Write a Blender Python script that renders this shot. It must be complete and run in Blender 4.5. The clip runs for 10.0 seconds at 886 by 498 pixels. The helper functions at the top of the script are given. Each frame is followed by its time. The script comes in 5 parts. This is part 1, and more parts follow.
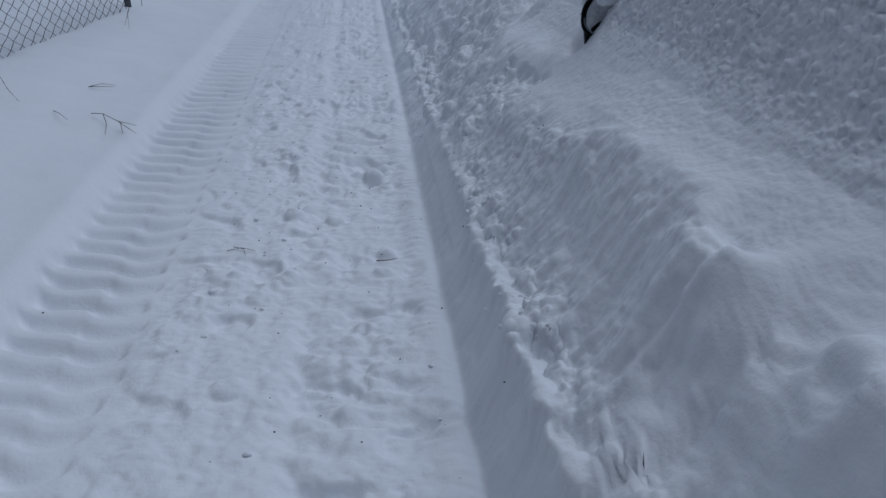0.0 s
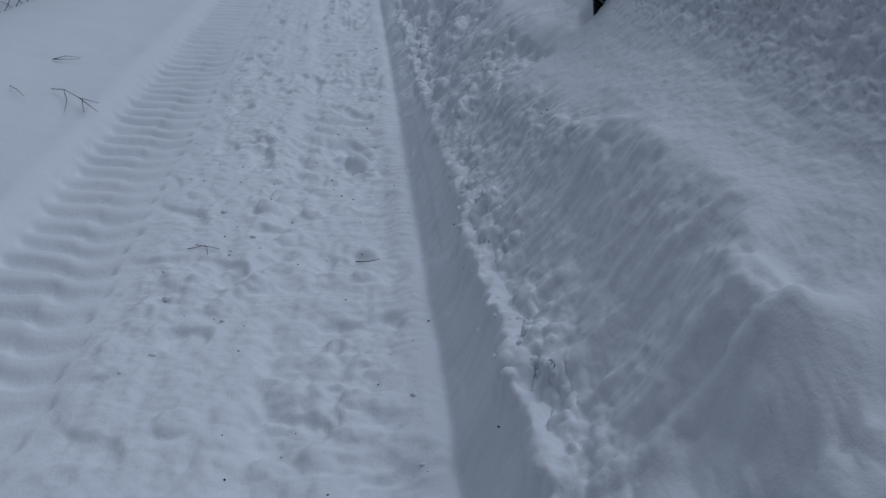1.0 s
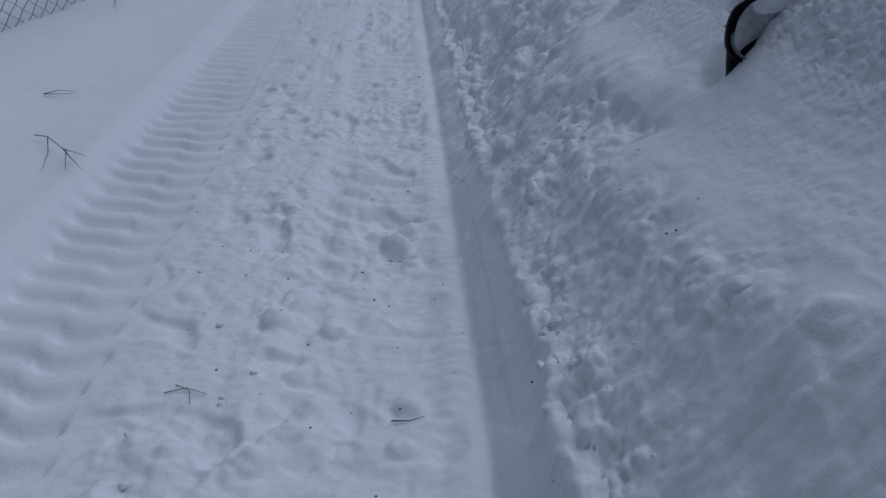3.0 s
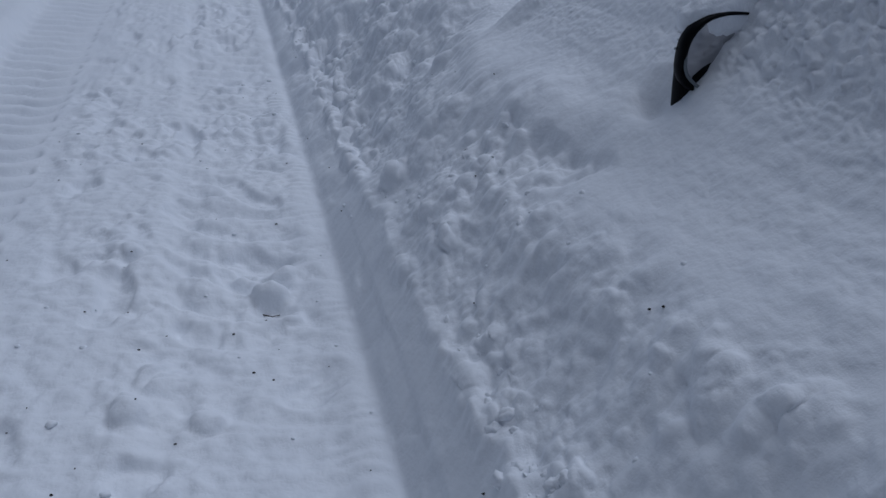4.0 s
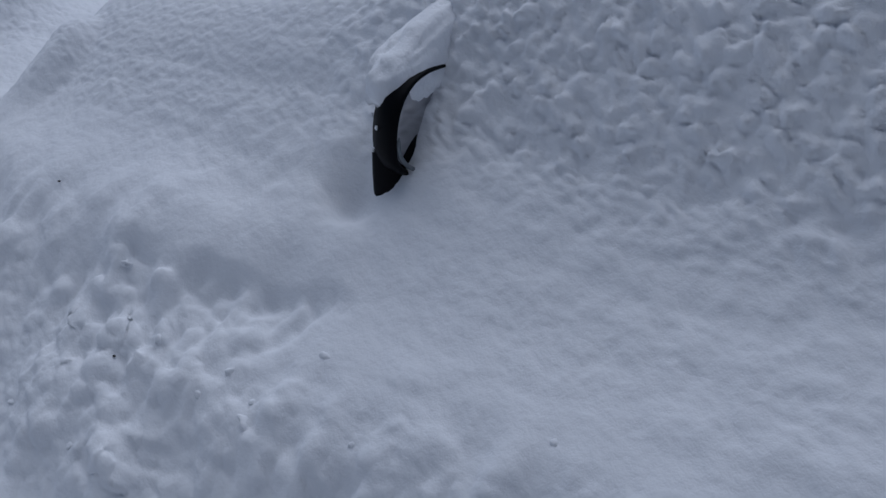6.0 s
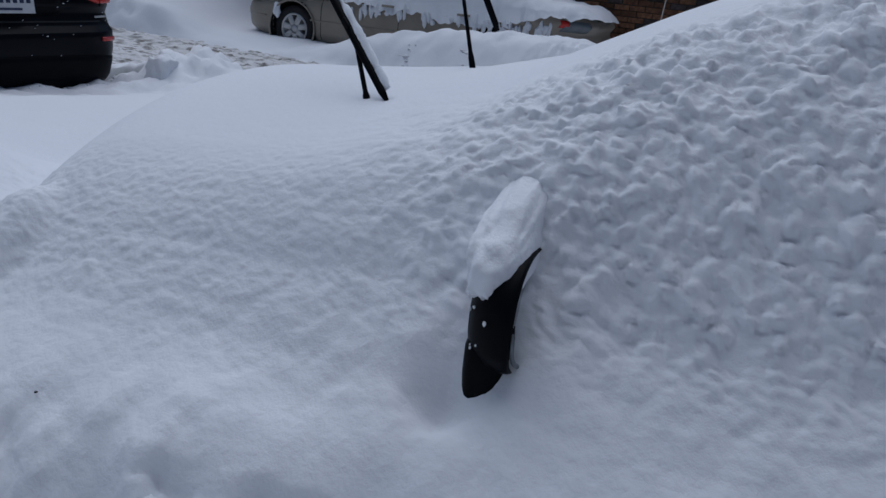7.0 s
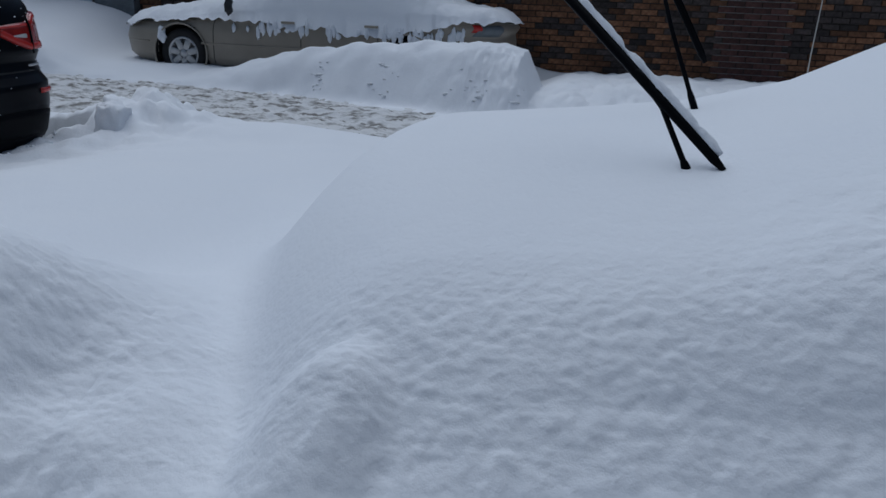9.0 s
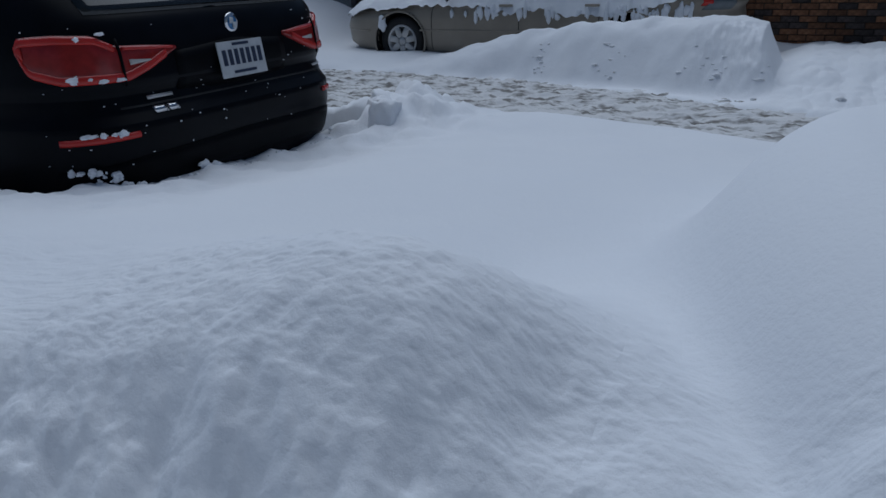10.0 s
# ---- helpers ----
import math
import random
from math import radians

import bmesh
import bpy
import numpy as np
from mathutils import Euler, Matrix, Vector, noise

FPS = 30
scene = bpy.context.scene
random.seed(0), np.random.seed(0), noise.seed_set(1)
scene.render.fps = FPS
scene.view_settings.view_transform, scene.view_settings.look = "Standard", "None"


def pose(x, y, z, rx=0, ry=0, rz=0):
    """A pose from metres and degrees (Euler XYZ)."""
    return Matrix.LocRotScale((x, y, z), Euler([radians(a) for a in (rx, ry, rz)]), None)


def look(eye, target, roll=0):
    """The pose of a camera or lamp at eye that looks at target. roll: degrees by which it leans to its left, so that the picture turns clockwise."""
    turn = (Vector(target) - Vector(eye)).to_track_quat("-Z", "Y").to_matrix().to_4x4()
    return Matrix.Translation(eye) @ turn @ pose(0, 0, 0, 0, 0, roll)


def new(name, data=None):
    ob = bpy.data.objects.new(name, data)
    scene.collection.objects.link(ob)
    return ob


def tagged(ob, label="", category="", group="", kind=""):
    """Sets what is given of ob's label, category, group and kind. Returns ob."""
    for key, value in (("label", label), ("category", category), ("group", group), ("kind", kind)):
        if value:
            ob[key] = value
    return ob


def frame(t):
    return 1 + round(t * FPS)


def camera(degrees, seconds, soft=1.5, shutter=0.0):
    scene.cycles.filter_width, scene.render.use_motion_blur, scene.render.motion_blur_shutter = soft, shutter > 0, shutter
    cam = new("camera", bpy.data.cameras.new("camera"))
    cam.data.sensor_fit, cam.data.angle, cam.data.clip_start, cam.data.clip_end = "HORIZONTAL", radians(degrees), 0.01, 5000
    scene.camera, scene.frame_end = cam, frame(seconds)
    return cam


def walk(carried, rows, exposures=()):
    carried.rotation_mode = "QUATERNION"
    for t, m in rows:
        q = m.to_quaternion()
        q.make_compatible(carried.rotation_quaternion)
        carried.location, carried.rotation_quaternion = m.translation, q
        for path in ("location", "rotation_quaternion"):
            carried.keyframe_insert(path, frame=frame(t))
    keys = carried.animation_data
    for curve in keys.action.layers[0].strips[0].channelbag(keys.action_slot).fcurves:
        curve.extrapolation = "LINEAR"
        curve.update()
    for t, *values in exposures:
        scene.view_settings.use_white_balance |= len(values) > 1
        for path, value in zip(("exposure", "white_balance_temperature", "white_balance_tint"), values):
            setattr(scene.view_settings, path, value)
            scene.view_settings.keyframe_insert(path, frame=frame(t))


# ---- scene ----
import itertools

cam = camera(58.4, 10.0)
PATH = [
    (0, (-0.200, 1.169, 1.218), (-0.038, 2.967, 0.357), -1.6),
    (0.5, (-0.188, 1.336, 1.188), (0.008, 3.116, 0.299), -1.2),
    (1, (-0.138, 1.496, 1.152), (0.024, 3.264, 0.229), -1.3),
    (1.5, (-0.165, 1.616, 1.157), (-0.092, 3.316, 0.106), -1.7),
    (2, (-0.192, 1.841, 1.201), (-0.131, 3.561, 0.182), -1.8),
    (2.5, (-0.168, 2.039, 1.172), (-0.128, 3.790, 0.207), -2.6),
    (2.7, (-0.131, 2.155, 1.163), (-0.080, 3.926, 0.235), -2.4),
    (3.8, (-0.204, 2.574, 1.110), (0.096, 4.303, 0.152), 0.9),
    (4, (-0.254, 2.692, 1.113), (0.229, 4.382, 0.160), 2.3),
    (4.5, (-0.275, 2.816, 1.175), (0.684, 4.305, 0.245), 6.1),
    (5, (-0.258, 2.972, 1.163), (0.891, 4.308, 0.218), 6.6),
    (5.2, (-0.233, 3.060, 1.174), (0.978, 4.337, 0.226), 6.0),
    (6.3, (-0.254, 3.498, 1.138), (1.306, 4.344, 0.218), 4.2),
    (6.5, (-0.287, 3.598, 1.141), (1.357, 4.366, 0.301), 5.3),
    (7, (-0.274, 3.758, 1.137), (1.476, 4.484, 0.497), 5.9),
    (7.5, (-0.197, 3.991, 1.129), (1.632, 4.582, 0.578), 3.9),
    (8, (-0.169, 4.212, 1.105), (1.668, 4.754, 0.526), 3.8),
    (8.5, (-0.190, 4.457, 1.146), (1.679, 4.863, 0.563), 3.6),
    (9, (-0.179, 4.667, 1.150), (1.682, 5.074, 0.538), 2.3),
    (9.2, (-0.167, 4.783, 1.144), (1.675, 5.241, 0.516), 1.2),
    (9.5, (-0.160, 4.921, 1.160), (1.630, 5.524, 0.506), -0.5),
    (9.7, (-0.172, 5.003, 1.149), (1.593, 5.676, 0.489), -0.9),
    (10, (-0.200, 5.167, 1.185), (1.500, 5.982, 0.518), -1.4),
]
EXPOSURES = [(0, -0.90, 5500, 8), (0.5, -1.04, 5470, 9), (1, -1.06, 5480, 8), (2.5, -1.07, 5430, 9), (4.0, -0.92, 5480, 10), (4.5, -0.74, 5520, 10), (6.5, -0.60, 5640, 11), (7.5, -0.46, 5660, 9),
             (9, -0.58, 5620, 6), (10, -0.73, 5500, 6)]
walk(cam, [(t, look(eye, target, roll)) for t, eye, target, roll in PATH], EXPOSURES)

# ---- world, sun, exposure: a dull winter sky ----
world = bpy.data.worlds.new("winter_sky")
scene.world = world
world.use_nodes = True
wn = world.node_tree
sky = wn.nodes.new("ShaderNodeTexSky")
sky.sky_type, sky.sun_disc = "NISHITA", False
sky.sun_elevation, sky.sun_rotation = radians(67.5), radians(53)
sky.air_density, sky.dust_density, sky.ozone_density = 1.0, 2.0, 1.5
wn.nodes["Background"].inputs["Strength"].default_value = 0.05
wn.links.new(sky.outputs["Color"], wn.nodes["Background"].inputs["Color"])
sun_data = bpy.data.lights.new("sun", "SUN")
sun_data.energy, sun_data.angle, sun_data.color = 1.9, radians(70), (1.0, 0.985, 0.97)
sun = new("sun", sun_data)
sun.matrix_world = look((3.4, 2.6, 10.5), (0, 0, 0))


# ---- materials ----
def material(name, color, rough=0.6, metal=0.0, var=0.12, scale=8.0, bump=0.15, fine=60.0, dist=0.01, spec=0.5, island=0.0):
    m = bpy.data.materials.new(name)
    m.use_nodes = True
    nt = m.node_tree
    b = nt.nodes["Principled BSDF"]
    b.inputs["Roughness"].default_value, b.inputs["Metallic"].default_value = rough, metal
    b.inputs["Specular IOR Level"].default_value = spec
    tc = nt.nodes.new("ShaderNodeTexCoord")
    n1, n2 = nt.nodes.new("ShaderNodeTexNoise"), nt.nodes.new("ShaderNodeTexNoise")
    n1.inputs["Scale"].default_value, n2.inputs["Scale"].default_value = scale, fine
    n1.inputs["Detail"].default_value, n2.inputs["Detail"].default_value = 5, 4
    ramp = nt.nodes.new("ShaderNodeMapRange")
    ramp.inputs["From Min"].default_value, ramp.inputs["From Max"].default_value = 0.3, 0.7
    ramp.inputs["To Min"].default_value, ramp.inputs["To Max"].default_value = 1 - var, 1 + var
    mul = nt.nodes.new("ShaderNodeVectorMath")
    mul.operation = "SCALE"
    mul.inputs[0].default_value = color[:3]
    bp = nt.nodes.new("ShaderNodeBump")
    bp.inputs["Strength"].default_value, bp.inputs["Distance"].default_value = bump, dist
    for n in (n1, n2):
        nt.links.new(tc.outputs["Object"], n.inputs["Vector"])
    nt.links.new(n1.outputs["Fac"], ramp.inputs["Value"])
    factor = ramp.outputs["Result"]
    if island:
        info = nt.nodes.new("ShaderNodeObjectInfo")
        geo = nt.nodes.new("ShaderNodeNewGeometry")
        add = nt.nodes.new("ShaderNodeMath")
        add.operation = "ADD"
        wrap_node = nt.nodes.new("ShaderNodeMath")
        wrap_node.operation = "FRACT"
        rnd = nt.nodes.new("ShaderNodeMapRange")
        rnd.inputs["To Min"].default_value, rnd.inputs["To Max"].default_value = 1 - island, 1 + island
        both = nt.nodes.new("ShaderNodeMath")
        both.operation = "MULTIPLY"
        nt.links.new(info.outputs["Random"], add.inputs[0])
        nt.links.new(geo.outputs["Random Per Island"], add.inputs[1])
        nt.links.new(add.outputs[0], wrap_node.inputs[0])
        nt.links.new(wrap_node.outputs[0], rnd.inputs["Value"])
        nt.links.new(factor, both.inputs[0])
        nt.links.new(rnd.outputs["Result"], both.inputs[1])
        factor = both.outputs[0]
    nt.links.new(factor, mul.inputs["Scale"])
    nt.links.new(mul.outputs["Vector"], b.inputs["Base Color"])
    nt.links.new(n2.outputs["Fac"], bp.inputs["Height"])
    nt.links.new(bp.outputs["Normal"], b.inputs["Normal"])
    return m


def snow_material(name, color, rough_bump, grain, soot=0.0, soot_color=(0.2, 0.18, 0.15), stretch=(1, 1, 1)):
    """Snow: soft clods, fine grain, and where it is soiled dirt in patches."""
    m = bpy.data.materials.new(name)
    m.use_nodes = True
    nt = m.node_tree
    b = nt.nodes["Principled BSDF"]
    b.inputs["Roughness"].default_value = 0.75
    b.inputs["Specular IOR Level"].default_value = 0.25
    tc = nt.nodes.new("ShaderNodeTexCoord")
    noises = []
    for s, d in ((3.0, 3), (22.0, 4), (95.0, 3), (420.0, 2)):
        n = nt.nodes.new("ShaderNodeTexNoise")
        n.inputs["Scale"].default_value, n.inputs["Detail"].default_value = s, d
        if s == 22.0 and soot:
            way = nt.nodes.new("ShaderNodeMapping")
            way.inputs["Scale"].default_value = stretch
            nt.links.new(tc.outputs["Object"], way.inputs["Vector"])
            nt.links.new(way.outputs["Vector"], n.inputs["Vector"])
        else:
            nt.links.new(tc.outputs["Object"], n.inputs["Vector"])
        noises.append(n)
    tint = nt.nodes.new("ShaderNodeMix")
    tint.data_type = "RGBA"
    tint.inputs[6].default_value = (color[0] * 0.955, color[1] * 0.965, color[2] * 0.985, 1)
    tint.inputs[7].default_value = (*color, 1)
    nt.links.new(noises[0].outputs["Fac"], tint.inputs[0])
    shade = tint.outputs[2]
    if soot:
        rng = nt.nodes.new("ShaderNodeMapRange")
        rng.inputs["From Min"].default_value, rng.inputs["From Max"].default_value = 0.62 - 0.3 * soot, 0.78 - 0.3 * soot
        nt.links.new(noises[1].outputs["Fac"], rng.inputs["Value"])
        dirt = nt.nodes.new("ShaderNodeMix")
        dirt.data_type = "RGBA"
        dirt.inputs[7].default_value = (*soot_color, 1)
        nt.links.new(rng.outputs["Result"], dirt.inputs[0])
        nt.links.new(shade, dirt.inputs[6])
        shade = dirt.outputs[2]
    nt.links.new(shade, b.inputs["Base Color"])
    last = None
    for n, strength, dist in ((noises[1], rough_bump * 0.5, 0.02), (noises[2], rough_bump, 0.007), (noises[3], grain, 0.002)):
        bp = nt.nodes.new("ShaderNodeBump")
        bp.inputs["Strength"].default_value, bp.inputs["Distance"].default_value = strength, dist
        nt.links.new(n.outputs["Fac"], bp.inputs["Height"])
        if last:
            nt.links.new(last.outputs["Normal"], bp.inputs["Normal"])
        last = bp
    nt.links.new(last.outputs["Normal"], b.inputs["Normal"])
    return m


SNOW = snow_material("snow", (0.86, 0.88, 0.91), 0.34, 0.3)
SNOW_SOFT = SNOW
SNOW_CLOTTED = snow_material("clotted_snow", (0.86, 0.88, 0.91), 0.26, 0.22)


def clot(m):
    """Coarser wind-packed clots on the drift along the car's side, none on its top."""
    nt = m.node_tree
    b = nt.nodes["Principled BSDF"]
    geo = nt.nodes.new("ShaderNodeNewGeometry")
    cut = nt.nodes.new("ShaderNodeSeparateXYZ")
    nt.links.new(geo.outputs["Position"], cut.inputs[0])
    calm = nt.nodes.new("ShaderNodeMapRange")
    calm.interpolation_type = "SMOOTHSTEP"
    for key, v in (("From Min", 3.0), ("From Max", 3.7), ("To Min", 0.0), ("To Max", 0.17)):
        calm.inputs[key].default_value = v
    nt.links.new(cut.outputs["Y"], calm.inputs["Value"])
    inner = nt.nodes.new("ShaderNodeMath")
    inner.operation = "SUBTRACT"
    nt.links.new(cut.outputs["X"], inner.inputs[0])
    nt.links.new(calm.outputs["Result"], inner.inputs[1])
    factor = None
    for axis, a, c, low, high in (("X", 0.36, 0.60, 0.0, 1.0), ("X", 0.92, 1.12, 1.0, 0.0), ("Y", 3.9, 4.7, 1.0, 0.14), ("Y", 6.6, 7.4, 1.0, 0.0)):
        r = nt.nodes.new("ShaderNodeMapRange")
        r.interpolation_type = "SMOOTHSTEP"
        for key, v in (("From Min", a), ("From Max", c), ("To Min", low), ("To Max", high)):
            r.inputs[key].default_value = v
        nt.links.new(inner.outputs[0] if a == 0.36 else cut.outputs[axis], r.inputs["Value"])
        if factor is None:
            factor = r.outputs["Result"]
        else:
            mul = nt.nodes.new("ShaderNodeMath")
            mul.operation = "MULTIPLY"
            nt.links.new(factor, mul.inputs[0])
            nt.links.new(r.outputs["Result"], mul.inputs[1])
            factor = mul.outputs[0]
    n = nt.nodes.new("ShaderNodeTexNoise")
    n.inputs["Scale"].default_value, n.inputs["Detail"].default_value, n.inputs["Roughness"].default_value = 40.0, 1.5, 0.45
    nt.links.new(geo.outputs["Position"], n.inputs["Vector"])
    bp = nt.nodes.new("ShaderNodeBump")
    bp.inputs["Distance"].default_value = 0.004
    last = b.inputs["Normal"].links[0].from_socket
    nt.links.new(n.outputs["Fac"], bp.inputs["Height"])
    nt.links.new(factor, bp.inputs["Strength"])
    nt.links.new(last, bp.inputs["Normal"])
    nt.links.new(bp.outputs["Normal"], b.inputs["Normal"])


clot(SNOW_CLOTTED)
SLUSH = snow_material("slush", (0.72, 0.72, 0.72), 0.5, 0.3, soot=0.47, soot_color=(0.20, 0.192, 0.18), stretch=(0.55, 0.2, 0.55))
DIRTY = snow_material("soiled_snow", (0.80, 0.81, 0.83), 0.4, 0.3, soot=0.12, soot_color=(0.40, 0.36, 0.31))
BLACK = material("black_plastic", (0.004, 0.0045, 0.006), 0.42, var=0.2, bump=0.05, spec=0.045)
RUBBER = material("rubber", (0.014, 0.014, 0.015), 0.75, var=0.25, fine=120, bump=0.3)
GLASS_MIRROR = material("mirror_glass", (0.46, 0.46, 0.48), 0.12, metal=1.0, var=0.06, bump=0.02)
PAINT_BLACK = material("dark_blue_black_paint", (0.0035, 0.0045, 0.007), 0.30, var=0.25, bump=0.01, spec=0.08)
PAINT_GREY = material("dirty_dark_paint", (0.016, 0.018, 0.021), 0.45, var=0.35, scale=14, bump=0.05)
PAINT_BEIGE = material("beige_paint", (0.30, 0.265, 0.215), 0.42, metal=0.15, var=0.10, scale=3, bump=0.02)
PAINT_DARK_BEIGE = material("shut_line", (0.03, 0.028, 0.025), 0.7)
DARK_GLASS = material("dark_glass", (0.012, 0.015, 0.018), 0.06, var=0.05, bump=0.0)
RED_LENS = material("red_lens", (0.24, 0.014, 0.013), 0.18, var=0.15, scale=30, bump=0.02)
RED_TUBE = material("bright_red_lens", (0.46, 0.026, 0.02), 0.2, var=0.1, bump=0.01)
CLEAR_LENS = material("clear_lens", (0.50, 0.48, 0.46), 0.15, var=0.1, bump=0.02)
ALLOY = material("alloy", (0.50, 0.50, 0.50), 0.35, metal=0.7, var=0.15, bump=0.05)
CHROME = material("chrome", (0.62, 0.63, 0.65), 0.18, metal=1.0, var=0.05, bump=0.01)
PLATE_WHITE = material("plate_white", (0.50, 0.52, 0.54), 0.4, var=0.08, scale=30, bump=0.05)
PLATE_BLUE = material("plate_blue", (0.015, 0.025, 0.06), 0.45, bump=0.02)
BADGE_BLUE = material("badge_blue", (0.04, 0.16, 0.36), 0.3, bump=0.0)
BRICK_BROWN = material("brown_brick", (0.19, 0.090, 0.045), 0.9, var=0.35, scale=25, fine=90, bump=0.5, island=0.5)
BRICK_DARK = material("dark_brick", (0.060, 0.046, 0.041), 0.9, var=0.35, scale=25, fine=90, bump=0.5, island=0.45)
BRICK_RED = material("maroon_brick", (0.085, 0.038, 0.03), 0.9, var=0.3, scale=25, fine=90, bump=0.5, island=0.3)
MORTAR = material("mortar", (0.055, 0.048, 0.043), 0.95, var=0.25, scale=12, bump=0.4)
MORTAR_PALE = material("pale_mortar", (0.20, 0.185, 0.17), 0.95, var=0.25, scale=12, bump=0.4)
GREY_DOOR = material("grey_painted_metal", (0.29, 0.30, 0.32), 0.55, var=0.08, scale=4, bump=0.05)
PALE_DOOR = material("pale_painted_metal", (0.64, 0.69, 0.73), 0.5, var=0.07, scale=3, bump=0.05)
METAL_BOX = material("weathered_grey_sheet", (0.15, 0.17, 0.185), 0.5, metal=0.3, var=0.2, scale=6, bump=0.1)
DARK_FRAME = material("dark_opening_frame", (0.02, 0.018, 0.017), 0.6, var=0.2)
WIRE = material("galvanised_wire", (0.11, 0.115, 0.125), 0.55, metal=0.6, var=0.25, bump=0.1)
TWIG = material("dry_twig", (0.055, 0.04, 0.03), 0.9, var=0.4, scale=40)
GRIT = material("grit", (0.02, 0.018, 0.016), 0.95, var=0.4, scale=60)
ANTENNA = material("pale_antenna", (0.42, 0.40, 0.36), 0.5, var=0.1)
CONCRETE = material("fascia", (0.19, 0.185, 0.18), 0.85, var=0.2, scale=3, bump=0.2)


# ---- helpers of this scene ----
def part(name, bm, mat, parent=None, label="", smooth=True):
    me = bpy.data.meshes.new(name)
    bmesh.ops.recalc_face_normals(bm, faces=bm.faces)
    bm.to_mesh(me)
    bm.free()
    if smooth:
        me.shade_smooth()
    me.materials.append(mat)
    ob = new(name, me)
    if parent:
        ob.parent = parent
    if label:
        ob["label"] = label
    return ob


def thing(name, label, category, at=(0, 0, 0), kind="", group=""):
    ob = new(name)
    ob.location = at
    return tagged(ob, label, category, group, kind)


def box(bm, size, at, bevel=0.0, turn=None):
    m = Matrix.Translation(at) @ (turn or Matrix()) @ Matrix.Diagonal((*size, 1))
    got = bmesh.ops.create_cube(bm, size=1.0, matrix=m)
    if bevel:
        edges = list({e for v in got["verts"] for e in v.link_edges})
        bmesh.ops.bevel(bm, geom=edges, offset=bevel, segments=2, affect="EDGES", profile=0.6)


def tube(bm, points, radii, sides=8):
    """A round bar along the points, with its own radius at each."""
    pts = [Vector(p) for p in points]
    rings = []
    for i, p in enumerate(pts):
        d = (pts[min(i + 1, len(pts) - 1)] - pts[max(i - 1, 0)]).normalized()
        a = d.cross(Vector((0, 0, 1)) if abs(d.z) < 0.95 else Vector((1, 0, 0))).normalized()
        b = d.cross(a)
        r = radii[i] if isinstance(radii, (list, tuple)) else radii
        rings.append([bm.verts.new(p + r * (math.cos(k) * a + math.sin(k) * b)) for k in [2 * math.pi * j / sides for j in range(sides)]])
    for r0, r1 in zip(rings, rings[1:]):
        for j in range(sides):
            bm.faces.new((r0[j], r0[(j + 1) % sides], r1[(j + 1) % sides], r1[j]))
    bm.faces.new(rings[0])
    bm.faces.new(rings[-1])


def lathe(bm, profile, axis_at, steps=40):
    """Turns (radius, x) pairs about the x axis through axis_at."""
    rings = []
    for k in range(steps):
        a = 2 * math.pi * k / steps
        rings.append([bm.verts.new((axis_at[0] + x, axis_at[1] + r * math.cos(a), axis_at[2] + r * math.sin(a))) for r, x in profile])
    for k in range(steps):
        r0, r1 = rings[k], rings[(k + 1) % steps]
        for j in range(len(profile) - 1):
            bm.faces.new((r0[j], r0[j + 1], r1[j + 1], r1[j]))


# ---- noise on arrays ----
_perm = np.random.RandomState(7).permutation(512)
_ang = np.random.RandomState(8).rand(512) * 2 * np.pi
_gx, _gy = np.cos(_ang), np.sin(_ang)


def perlin(x, y, seed=0):
    xi, yi = np.floor(x).astype(int), np.floor(y).astype(int)
    xf, yf = x - xi, y - yi
    u, v = xf * xf * xf * (xf * (xf * 6 - 15) + 10), yf * yf * yf * (yf * (yf * 6 - 15) + 10)

    def corner(i, j):
        h = _perm[(_perm[(xi + i + seed * 37) % 512] + yi + j) % 512]
        return _gx[h] * (xf - i) + _gy[h] * (yf - j)
    a, b = corner(0, 0), corner(1, 0)
    c, d = corner(0, 1), corner(1, 1)
    return 1.5 * ((a + u * (b - a)) + v * ((c + u * (d - c)) - (a + u * (b - a))))


def fbm(x, y, scale, octaves=4, seed=0, gain=0.5):
    total, amp = np.zeros_like(x), 1.0
    for o in range(octaves):
        total = total + amp * perlin(x * scale * 2 ** o + 13.7 * o, y * scale * 2 ** o - 7.1 * o, seed + o)
        amp *= gain
    return total


def clods(x, y, scale, octaves=3, seed=0):
    """Rounded lumps with sharp creases between them, 0 to about 1."""
    total, amp = np.zeros_like(x), 1.0
    for o in range(octaves):
        total = total + amp * (1 - np.abs(perlin(x * scale * 2 ** o + 5.3 * o, y * scale * 2 ** o + 9.1 * o, seed + o)) * 2)
        amp *= 0.5
    return total / 1.75


def puffs(x, y, scale, octaves=3, seed=0):
    """Billows: round tops and narrow creases."""
    total, amp = np.zeros_like(x), 1.0
    for o in range(octaves):
        total = total + amp * np.abs(perlin(x * scale * 2 ** o + 5.3 * o, y * scale * 2 ** o + 9.1 * o, seed + o)) * 2
        amp *= 0.5
    return total / 1.75


def scatter(i, j, k, salt):
    """A repeatable random value from 0 to 1 for each cell of space."""
    h = (i.astype(np.int64) * 73856093) ^ (j.astype(np.int64) * 19349663) ^ (k.astype(np.int64) * 83492791) ^ (salt * 2654435761)
    h = (h ^ (h >> 13)) * 1274126177 & 0xFFFFFFFF
    h = (h ^ (h >> 16)) * 2246822519 & 0xFFFFFFFF
    return ((h ^ (h >> 15)) & 0xFFFFFF) / float(0x1000000)


